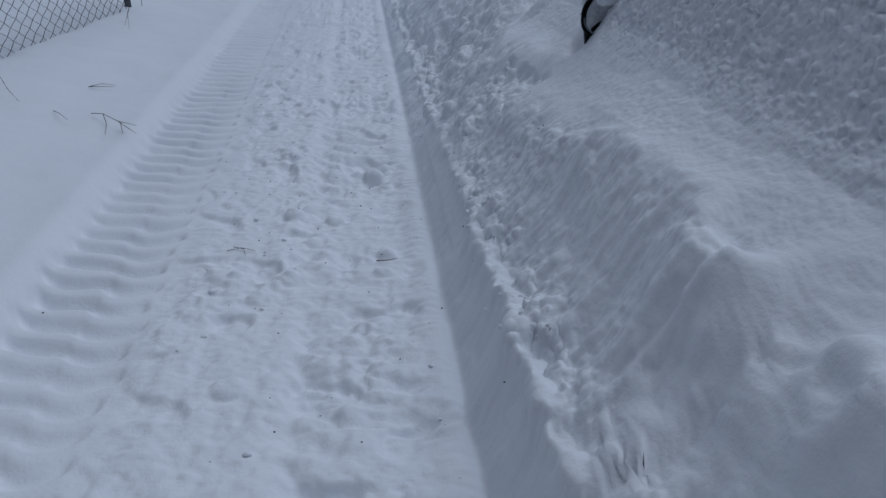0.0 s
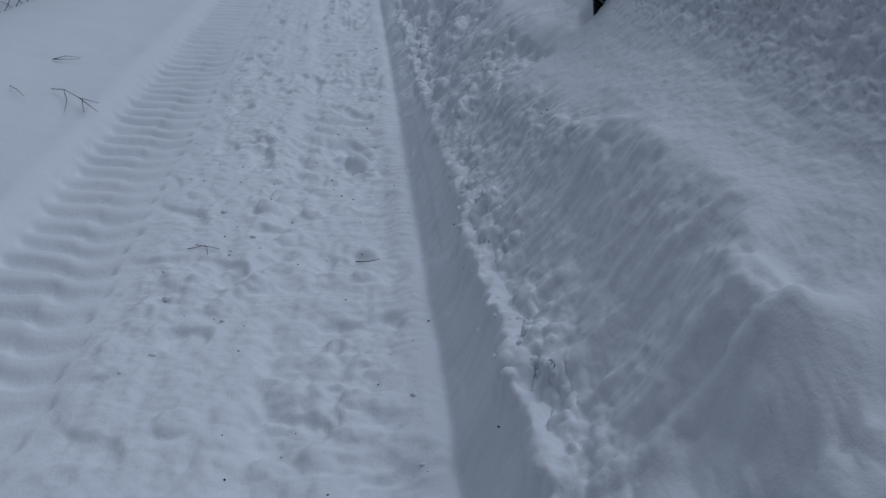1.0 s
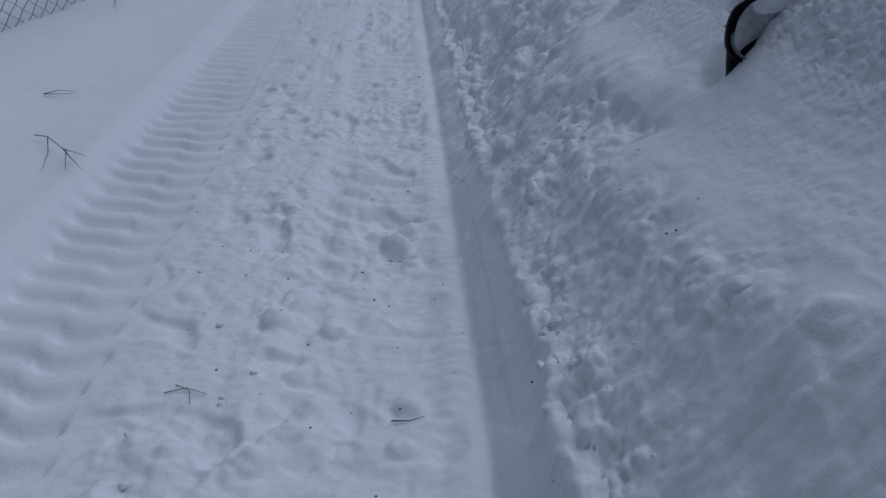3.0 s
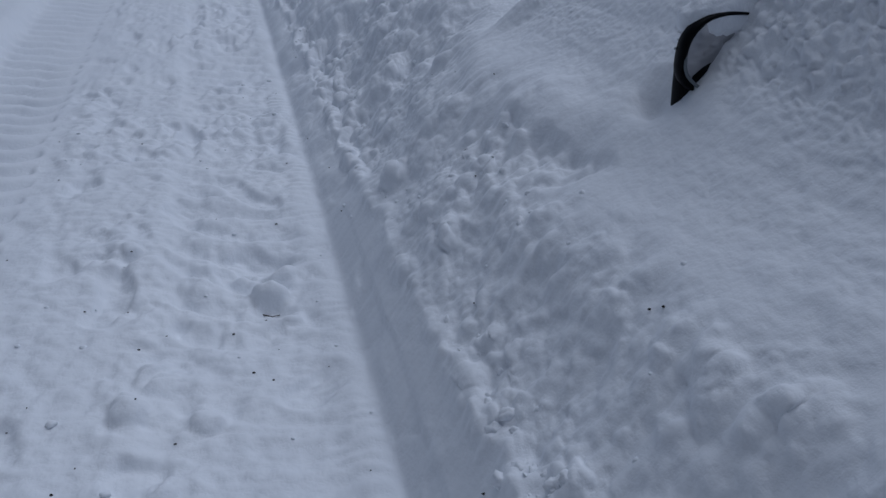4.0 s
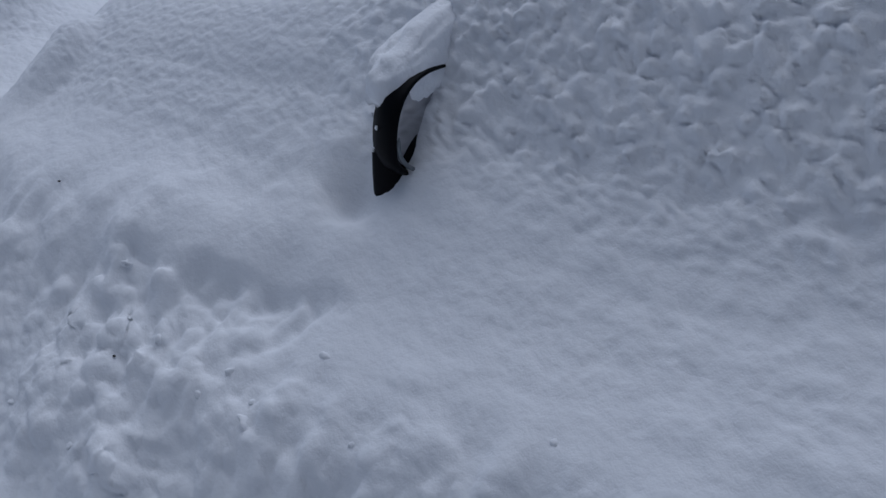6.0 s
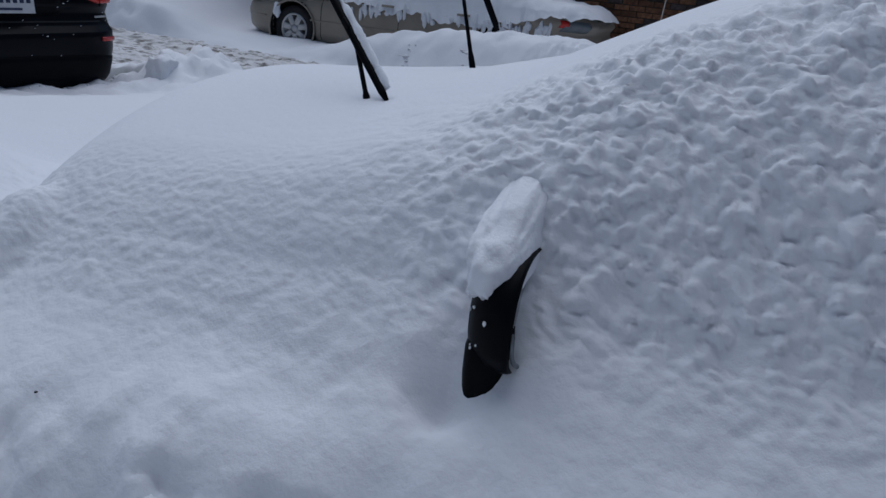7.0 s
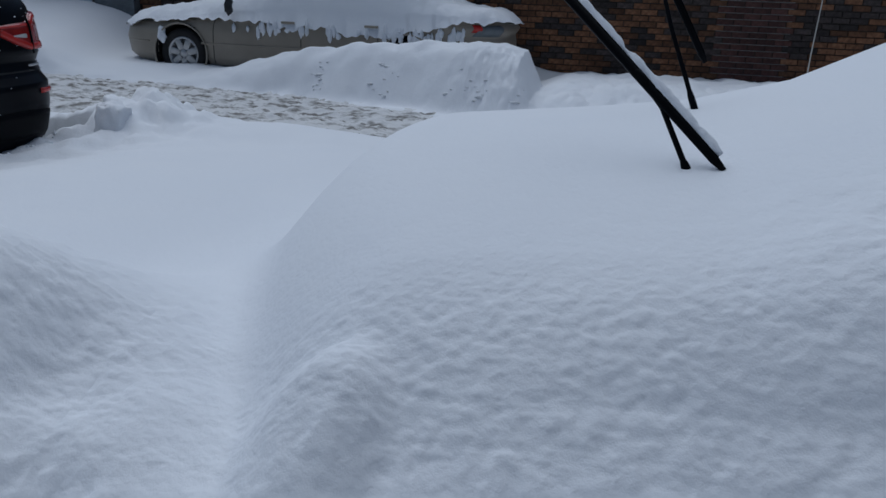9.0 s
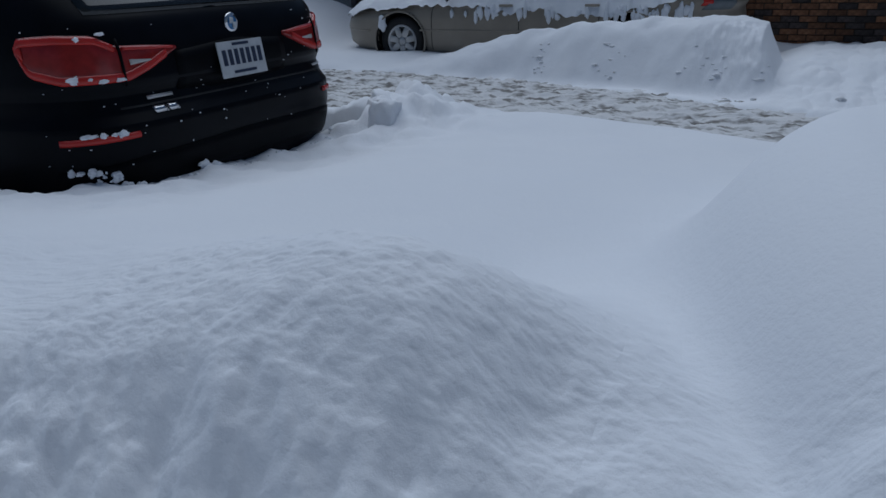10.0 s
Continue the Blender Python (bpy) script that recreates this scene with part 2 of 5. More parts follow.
def lumps(x, y, z, cell, fill, seed, blunt=1.0):
    """Height of soft clots strewn through space, cells of the given size, some of them empty."""
    x, y, z = x / cell, y / cell, z / cell
    ix, iy, iz = np.floor(x).astype(int), np.floor(y).astype(int), np.floor(z).astype(int)
    best = np.zeros_like(x)
    for a, b, c in itertools.product((-1, 0, 1), repeat=3):
        i, j, k = ix + a, iy + b, iz + c
        r = 0.38 + 0.42 * scatter(i, j, k, seed + 3)
        r = np.where(scatter(i, j, k, seed + 4) < fill, r, 0.0)
        d = (i + scatter(i, j, k, seed) - x) ** 2 + (j + scatter(i, j, k, seed + 1) - y) ** 2 + (k + scatter(i, j, k, seed + 2) - z) ** 2
        best = np.maximum(best, np.clip(r - d / np.maximum(r, 0.01), 0, None))
    return best * cell * blunt


def ss(a, b, v):
    u = np.clip((v - a) / (b - a), 0, 1)
    return u * u * (3 - 2 * u)


def smin(a, b, k):
    h = np.clip(0.5 + 0.5 * (b - a) / k, 0, 1)
    return b + (a - b) * h - k * h * (1 - h)


def smax(a, b, k):
    return -smin(-a, -b, k)


def blob(x, y, cx, cy, rx, ry):
    return np.exp(-((x - cx) / rx) ** 2 - ((y - cy) / ry) ** 2)


# ---- the lie of the snow ----
def tread(x, y, x0, x1, pitch, phase, depth, hook, curl=0.0):
    """One row of lug prints between x0 and x1, hooked at its outer end."""
    u = (x - x0) / (x1 - x0) + 0.10 * perlin(x * 5, y * 7, 33)
    along = (y + phase - curl * (2 * np.clip(u, 0, 1) - 1) ** 2 - hook * np.exp(-np.clip(u, 0, 1) * 3.2) + 0.03 * u + 0.012 * perlin(x * 6, y * 6, 31)) / pitch
    f = along - np.floor(along)
    lug = ss(0.0, 0.20, f) * (1 - ss(0.30, 0.80, f))
    edge = ss(-0.08, 0.12, u) * (1 - ss(0.86, 1.06, u))
    return -depth * lug * edge


def lane_height(x, y):
    z = 0.014 * fbm(x, y, 1.4, 3, 1)
    worn = 0.25 + 0.75 * ss(-0.35, 0.30, fbm(x, y, 1.5, 3, 44))
    fade = 1 - 0.6 * ss(6.0, 9.0, y)
    left = ss(-1.42, -1.30, x) * (1 - ss(-1.02, -0.66, x + 0.09 * fbm(x, y, 3, 2, 48)))
    z = z - 0.020 * left
    z = z + fade * (tread(x, y, -1.37, -1.125, 0.130, 0.014, 0.034, 0.085) * (0.6 + 0.4 * worn) + tread(x, y, -1.135, -0.94, 0.130, 0.090, 0.028, 0.0, 0.045) * (0.5 + 0.5 * worn))
    z = z + 0.012 * blob(x + 0.06 * fbm(x, y, 2.5, 2, 50), y * 0, -0.86, 0, 0.09, 1) * ss(-0.2, 0.5, fbm(x, y, 2.2, 2, 49))
    second = ss(-0.50, -0.43, x) * (1 - ss(-0.12, -0.05, x))
    z = z - 0.012 * second + tread(x, y, -0.46, -0.12, 0.140, 0.06, 0.024, 0.12) * worn * fade
    third = ss(-0.14, -0.11, x) * (1 - ss(-0.03, 0.01, x))
    z = z + 0.0025 * third * np.sin(y * 150 + 4 * perlin(x * 9, y * 9, 3)) * ss(0.0, 0.5, fbm(x, y, 5, 2, 66) + 0.2)
    middle = ss(-0.98, -0.78, x) * (1 - ss(-0.15, 0.02, x))
    patch = ss(-0.15, 0.45, fbm(x, y, 2.0, 2, 17))
    z = z + middle * (0.027 * (puffs(x, y, 6.5, 3, 5) - 0.3) * (0.3 + 0.7 * patch) + 0.006 * fbm(x, y, 12, 3, 9))
    z = z - middle * (0.022 * ss(0.30, 0.55, perlin(x * 6, y * 5, 61)) + 0.014 * ss(0.34, 0.52, perlin(x * 13, y * 11, 62)) * patch)
    z = z + 0.0025 * fbm(x, y, 30, 2, 12) * (0.4 + middle)
    # the ball of snow and a few pressed clods
    for cx, cy, r, h in ((-0.20, 4.55, 0.050, 0.042), (-0.17, 3.72, 0.038, 0.020), (-0.19, 3.58, 0.035, 0.018), (-0.56, 4.80, 0.03, 0.02),
                         (-0.52, 4.10, 0.045, 0.020), (-0.26, 3.22, 0.03, 0.018), (-0.15, 4.42, 0.03, 0.015), (-0.44, 3.86, 0.04, 0.02),
                         (-0.50, 3.55, 0.035, 0.018), (-0.36, 4.05, 0.04, 0.02), (-0.62, 2.95, 0.05, 0.022), (-0.30, 2.80, 0.04, 0.02)):
        z = z + h * np.clip(1 - ((x - cx) ** 2 + (y - cy) ** 2) / r ** 2, 0, 1) ** 0.6 - 0.35 * h * blob(x, y, cx + 0.2 * r, cy - 1.0 * r, r, 0.45 * r)
    return z


def bank_height(x, y):
    """The ploughed bank beside the lane and the snow field behind it."""
    wob = 0.035 * fbm(x * 0, y, 0.9, 3, 21) + 0.026 * fbm(x * 0, y, 6, 4, 23)
    xw = x - wob
    top = np.interp(y, (-5, 1.6, 2.2, 3.06, 3.55, 4.0, 4.4, 4.9, 5.4, 5.9, 6.5, 8, 12, 30), (0.5, 0.62, 0.66, 0.62, 0.49, 0.45, 0.53, 0.50, 0.58, 0.64, 0.58, 0.5, 0.4, 0.35))
    top = top + 0.03 * fbm(x, y, 1.1, 3, 25)
    steep = np.interp(y, (2, 3.5, 4.0, 4.8, 5.6), (1.45, 1.33, 1.33, 1.25, 1.05))
    low = np.interp(y, (2, 2.65, 3.1, 3.85, 4.4, 5.2, 6.0), (0.28, 0.255, 0.232, 0.198, 0.165, 0.125, 0.10))
    ragged = xw + 0.016 * fbm(x * 0.6, y, 13, 3, 24)
    # the scraped wall at the lane's edge, the ledge of crumbs on it, the sloping face above
    lane_edge = np.interp(y, (3.2, 4.8, 7.0), (0.018, 0.050, 0.060))
    wall_up = np.clip((x - 0.4 * wob + lane_edge + 0.010 * fbm(x, y, 4.5, 3, 30)) / (0.096 + lane_edge), 0, 1)
    wall_up = wall_up - 0.07 * ss(0.1, 0.5, fbm(x * 1.5, y, 7, 2, 32)) * np.sin(np.pi * wall_up)
    face = low * (0.86 * wall_up ** 1.5 + 0.14 * ss(0.085, 0.105, ragged)) + steep * np.clip(ragged - 0.142, 0, None) - 0.020 * blob(x, y * 0, -0.005, 0, 0.03, 1)
    u = 0.62 * x + 0.85 * face
    # scraped streaks that run down the face
    sx, sy = y + 0.10 * x, x
    on_face = ss(0.10, 0.16, xw) * (1 - ss(0.42, 0.62, xw))
    calm = np.interp(y, (2.0, 3.5, 3.9, 6.5), (1.0, 1.0, 0.5, 0.4))
    face = face + on_face * calm * 0.012 * (1 - 2.2 * np.abs(fbm(sx * 1.5, sy * 0.55, 4, 3, 27)))
    face = face + on_face * (0.036 * fbm(x, y, 2.4, 3, 29) + 0.008 * fbm(u, y, 8, 2, 28) + 0.002 * fbm(u, y, 24, 2, 31))
    # crumbs that fell on the foot, and clods on the shoulder
    foot = ss(0.07, 0.11, xw) * (1 - ss(0.17, 0.25, xw))
    face = face + foot * (0.030 * fbm(u, y, 5, 3, 33) + 0.010 * fbm(u, y, 22, 2, 35, 0.6))
    shoulder = blob(x, y, 0.28, 4.05, 0.17, 0.65) + 0.8 * blob(x, y, 0.40, 5.6, 0.3, 0.8) + 0.6 * blob(x, y, 0.25, 6.6, 0.3, 1.0) + 0.5 * blob(x, y, 0.34, 3.1, 0.1, 0.5) + 1.1 * blob(x, y, 0.42, 2.2, 0.16, 0.3)
    face = face + shoulder * (0.046 * fbm(u, y, 4.4, 2, 37) + 0.022 * (puffs(u, y, 7.0, 2, 36) - 0.3) + 0.005 * fbm(u, y, 17, 2, 38))
    face = face - 0.065 * blob(x, y * 0, 0.27, 0, 0.09, 1) * ss(3.6, 3.1, y)
    z = smin(face, top, np.interp(y, (3.1, 3.8), (0.05, 0.10)))
    # hollows broken out of the shoulder
    z = z - 0.06 * blob(x, y, 0.43, 3.32, 0.09, 0.12) - 0.05 * blob(x, y, 0.36, 2.75, 0.07, 0.10) - 0.09 * blob(x, y, 0.47, 2.40, 0.07, 0.09) - 0.12 * blob(x, y, 0.45, 2.13, 0.07, 0.08) - 0.05 * blob(x, y, 0.36, 2.22, 0.05, 0.07)
    z = z - 0.07 * blob(x, y, 0.44, 4.10, 0.05, 0.07) - 0.05 * blob(x, y, 0.40, 4.22, 0.06, 0.05)
    # mound before the bonnet, then the field behind
    field = np.clip(0.56 - 0.085 * (x - 1.5), 0.34, 0.58) - 0.07 * ss(6.6, 7.3, y) + 0.03 * fbm(x, y, 0.55, 3, 41)
    t = ss(0.9, 1.5, x)
    z = z * (1 - t) + np.minimum(field, 0.6) * t
    z = z - 0.05 * blob(x, y, 1.55, 6.2, 0.40, 0.5) + 0.085 * blob(x, y, 0.90, 5.98, 0.32, 0.55) * ss(0.2, 0.7, x) + 0.105 * blob(x, y, 0.86, 5.70, 0.20, 0.28) - 0.07 * blob(x, y, 0.73, 5.46, 0.13, 0.11) - 0.07 * blob(x, y, 0.52, 5.36, 0.15, 0.24) - 0.03 * blob(x, y, 1.35, 5.8, 0.25, 0.3)
    z = z + ss(5.0, 5.5, y) * ss(0.3, 0.45, x) * (1 - ss(0.95, 1.3, x)) * (0.0045 * fbm(x, y, 13, 4, 39, 0.7))
    z = z - 0.06 * blob(x, y, 1.6, 5.75, 0.4, 0.25)
    # the heap thrown up at the car park's road
    z = z + 0.11 * blob(x, y, 3.95, 7.35, 0.55, 0.30) + 0.10 * blob(x, y, 3.75, 7.15, 0.40, 0.22) + 0.14 * blob(x, y, 4.0, 7.75, 0.45, 0.55) + 0.05 * blob(x, y, 4.05, 6.6, 0.4, 0.5)
    z = z + 0.09 * (puffs(x, y, 4.5, 4, 47) - 0.3) * blob(x, y, 3.8, 7.35, 0.6, 0.5)
    z = z + (0.022 * fbm(x, y, 5, 3, 45, 0.6) - 0.01) * ss(6.7, 7.3, y) * ss(1.2, 1.6, x) * (1 - ss(3.9, 4.4, x)) + 0.006 * fbm(x, y, 2.2, 3, 46) * ss(1.4, 1.8, x)
    edge = 4.42 + 0.12 * fbm(x * 0, y, 0.8, 2, 43) - 0.25 * ss(5.9, 5.0, y)
    z = z * (1 - ss(edge - 0.35, edge + 0.22, x)) - 0.06 * ss(edge - 0.2, edge + 0.25, x)
    # the slot dug beside the dark car, and the hollow in which it stands
    slot = ss(3.40, 3.47, x) * (1 - ss(3.70, 3.80, x)) * ss(7.38, 7.46, y)
    z = z * (1 - slot) + 0.03 * slot
    under = ss(1.62, 1.78, x) * (1 - ss(3.42, 3.5, x)) * ss(7.62, 7.8, y)
    z = z * (1 - under) + 0.0 * under
    gone = ss(8.15, 8.6, y) * ss(3.4, 3.6, x)
    return z * (1 - gone) - 0.06 * gone * ss(3.4, 3.6, x)


def road_edge(y):
    """Where the slush ends and the snow beside the parked saloon begins."""
    return np.interp(y, (3.5, 4.9, 5.7, 6.3, 7.25, 8.0, 9.1, 10.5, 12.3, 16.0), (6.2, 6.5, 6.86, 7.13, 7.6, 7.9, 8.05, 8.2, 8.65, 9.2))


def far_height(x, y):
    """Beyond the road: the ploughed windrow, the parking strip, drifts at the wall."""
    strip = 0.05 + 0.05 * ss(0.1, 0.6, x - road_edge(y)) + 0.11 * ss(8.2, 8.8, x) * ss(5.6, 6.2, y) + 0.12 * ss(10.2, 10.9, x) * (1 - 0.1 * ss(4, 5, y)) + 0.02 * fbm(x, y, 1.2, 3, 51)
    strip = strip + 0.20 * (1 - ss(5.2, 6.0, y)) * ss(7.0, 8.2, x) * (1 - ss(9.8, 10.6, x)) + 0.05 * (puffs(x, y, 2.2, 3, 53) - 0.3) * (1 - ss(5.2, 5.8, y))
    ridge = np.interp(y, (5.40, 5.55, 5.70, 6.2, 7.8, 8.5, 9.1, 9.7, 10.6), (0.05, 0.20, 0.60, 0.70, 0.58, 0.46, 0.27, 0.10, 0.05)) + 0.045 * fbm(x, y, 1.8, 3, 55)
    foot = np.interp(y, (5.2, 5.7, 6.3, 7.25, 8.0, 9.1, 10.5), (7.2, 7.22, 7.36, 7.72, 7.95, 8.12, 8.3))
    row = smin(ridge, 0.05 + 1.25 * (x - foot - 0.06 * fbm(x * 0, y, 1.4, 2, 57)), 0.28)
    row = smin(row, 0.06 + 2.2 * (8.80 - x), 0.2)
    row = row + 0.05 * (puffs(x * 1.4, y, 6, 3, 58) - 0.3) * blob(x, y, 7.6, 5.85, 0.5, 0.42) + 0.02 * fbm(x, y, 3.5, 3, 59)
    for cy, cx, d in ((7.88, 7.52, 0.05), (7.02, 7.48, 0.06), (7.17, 7.50, 0.04), (6.6, 7.55, 0.03)):
        row = row - d * blob(x, y, cx, cy, 0.05, 0.05)
    z = smax(strip, row, 0.08)
    drift = 0.62 * blob(x, y, 10.6, 14.4, 1.9, 1.3) + 0.42 * blob(x, y, 9.6, 16.8, 2.5, 2.0) + 0.25 * blob(x, y, 10.4, 12.4, 1.0, 0.9)
    drift = drift + 0.22 * ss(11.2, 12.2, y) * ss(7.4, 8.6, x)
    return z + drift


def car_height(x, y):
    """Snow over the buried car: bonnet, windscreen, roof and the drift on its side."""
    c = 1.63
    roof = np.interp(y, (0.8, 1.2, 1.7, 2.4, 3.0, 3.5, 3.77, 4.0, 4.25, 4.5, 4.75, 5.05), (0.3, 0.7, 1.20, 1.38, 1.40, 1.32, 1.235, 1.130, 1.005, 0.937, 0.902, 0.868))
    nose = 0.865 - 1.25 * (y - 5.20 + 0.16 * ((x - c) / 0.8) ** 2)
    top = smin(roof, nose, 0.16) - 0.105 * (np.abs(x - c) / 0.8) ** 2
    early = np.interp(x, (-0.3, 0.1, 0.36, 0.46, 0.62, 0.69, 0.80, 1.4), (-0.6, 0.05, 0.50, 0.61, 0.695, 0.78, 1.02, 2.0))
    late = np.interp(x, (-0.3, 0.1, 0.40, 0.58, 0.68, 0.79, 1.4), (-0.6, 0.15, 0.48, 0.625, 0.735, 0.95, 1.85))
    front = np.interp(x, (-0.3, 0.1, 0.40, 0.64, 0.85, 1.4), (-0.6, 0.12, 0.44, 0.63, 0.85, 1.55))
    t = ss(3.0, 3.9, y)
    near_side = early * (1 - t) + late * t
    t = ss(4.3, 5.0, y)
    near_side = near_side * (1 - t) + front * t + 0.015 * fbm(x, y, 1.3, 2, 71)
    far_side = 0.66 + 1.5 * (2.62 - x)
    z = smin(smin(top, near_side, np.interp(y, (4.4, 5.0), (0.20, 0.11))), far_side, 0.2)
    # wind-packed lumps on the steep side, finer on the wing, smooth on top
    lean = x * 1.65
    steepness = ss(0.52, 0.72, x) * (1 - ss(0.92, 1.12, x)) * ss(0.9, 1.4, y)
    door = steepness * (1 - 0.95 * ss(3.9, 4.6, y))
    wing = ss(0.46, 0.62, x) * (1 - ss(0.74, 0.95, x)) * ss(4.0, 4.6, y)
    below = ss(0.36, 0.5, x) * (1 - ss(0.6, 0.75, x))
    z = z + door * (0.006 * fbm(lean + 0.3 * y, y, 7, 2, 73) + 0.010 * fbm(lean, y * 1.15, 14, 2, 74))
    z = z + wing * (0.0020 * fbm(lean * 0.9, y * 1.3, 38, 2, 76, 0.6))
    z = z + below * np.interp(y, (2.0, 3.2, 3.7), (0.005, 0.004, 0.003)) * fbm(lean * 0.8, y * 1.2, 20, 3, 78)
    # overhanging lip at the wheel arch, and the broken slab below the mirror
    r = np.hypot((x - 0.635) / 1.0, y - 5.03) + 0.014 * perlin(x * 9, y * 9, 86)
    z = z + 0.055 * (1 - ss(0.045, 0.14, r)) - 0.10 * blob(x, y, 0.66, 5.22, 0.14, 0.075)
    z = z - 0.03 * blob(x, y, 0.44, 4.13, 0.05, 0.06)
    # hollow under the door mirror
    z = z - 0.055 * blob(x, y, 0.59, 4.09, 0.040, 0.050)
    return z


def left_height(x, y):
    z = 0.05 * ss(-1.32, -1.46, x) + 0.17 * ss(-1.4, -2.6, x) + 0.12 * ss(-2.6, -6.0, x)
    return z * (1 + 0.15 * fbm(x, y, 0.7, 2, 81)) + 0.012 * fbm(x, y, 2.1, 3, 82) * ss(-1.35, -1.6, x)


def snow_height(x, y):
    lane = lane_height(x, y) * ss(-1.55, -1.35, x) * (1 - ss(0.0, 0.06, x)) + left_height(x, y)
    bank = np.where(x > -0.2, bank_height(x, y), 0) * ss(-0.06, 0.02, x)
    base = lane + bank
    away = x - road_edge(y) - 0.10 * fbm(x, y, 2.4, 3, 95)
    t = ss(-0.28, 0.10, away)
    base = base * (1 - t) + far_height(x, y) * t
    inside = (x > 0.05) & (x < 3.1) & (y > 0.4) & (y < 6.4)
    car = np.where(inside, car_height(x, y), -1)
    z = smax(base, car, np.interp(y, (3.1, 3.7), (0.045, 0.09)))
    # the broken edge of the slab below the door mirror
    edge = np.interp(y, (3.7, 4.02, 4.1, 4.25, 4.42, 4.6), (0.49, 0.475, 0.455, 0.425, 0.40, 0.37)) + 0.012 * fbm(x, y, 9, 2, 87)
    span = ss(3.96, 4.10, y) * (1 - ss(4.40, 4.62, y))
    under = span * (1 - ss(edge - 0.020, edge + 0.006, x)) * ss(edge - 0.16, edge - 0.03, x)
    z = z - under * (0.036 - 0.030 * puffs(x, y, 11, 2, 88) - 0.012 * fbm(x, y, 20, 2, 89)) + 0.014 * span * blob(x, y * 0, edge + 0.03, 0, 0.07, 1)
    return z, car - base


def lines(*spans):
    """Grid lines: (from, to, step) spans, end to end."""
    out = []
    for a, b, step in spans:
        n = max(1, round((b - a) / step))
        out += [a + (b - a) * i / n for i in range(n)]
    return np.array(out + [spans[-1][1]])


def far_lines(at, reach, first):
    out, step = [], first
    while abs(at) < reach:
        at += step
        step *= 1.35
        out.append(at)
    return out


xs = lines((-4, -1.7, 0.06), (-1.7, -1.4, 0.02), (-1.4, -0.02, 0.0085), (-0.02, 0.62, 0.0036), (0.62, 0.92, 0.0022), (0.92, 1.0, 0.004), (1.0, 1.1, 0.008), (1.1, 2.0, 0.018), (2.0, 4.8, 0.035), (4.8, 6.3, 0.12), (6.3, 8.9, 0.03), (8.9, 12, 0.10))
ys = lines((-2, 1.8, 0.08), (1.8, 2.3, 0.02), (2.3, 5.4, 0.0055), (5.4, 6.4, 0.0075), (6.4, 8.6, 0.025), (8.6, 10, 0.05), (10, 18, 0.14))
xs = np.array(far_lines(-4, 400, -0.3)[::-1] + list(xs) + far_lines(12, 400, 0.5))
ys = np.array(far_lines(-2, 400, -0.4)[::-1] + list(ys) + far_lines(18, 400, 0.6))
GX, GY = np.meshgrid(xs, ys)
GZ, over = snow_height(GX, GY)
away = np.maximum.reduce([np.abs(GX) - 14, np.abs(GY - 6) - 18, np.zeros_like(GX)])
GZ = GZ * np.exp(-away / 30) + 0.2 * (1 - np.exp(-away / 30))


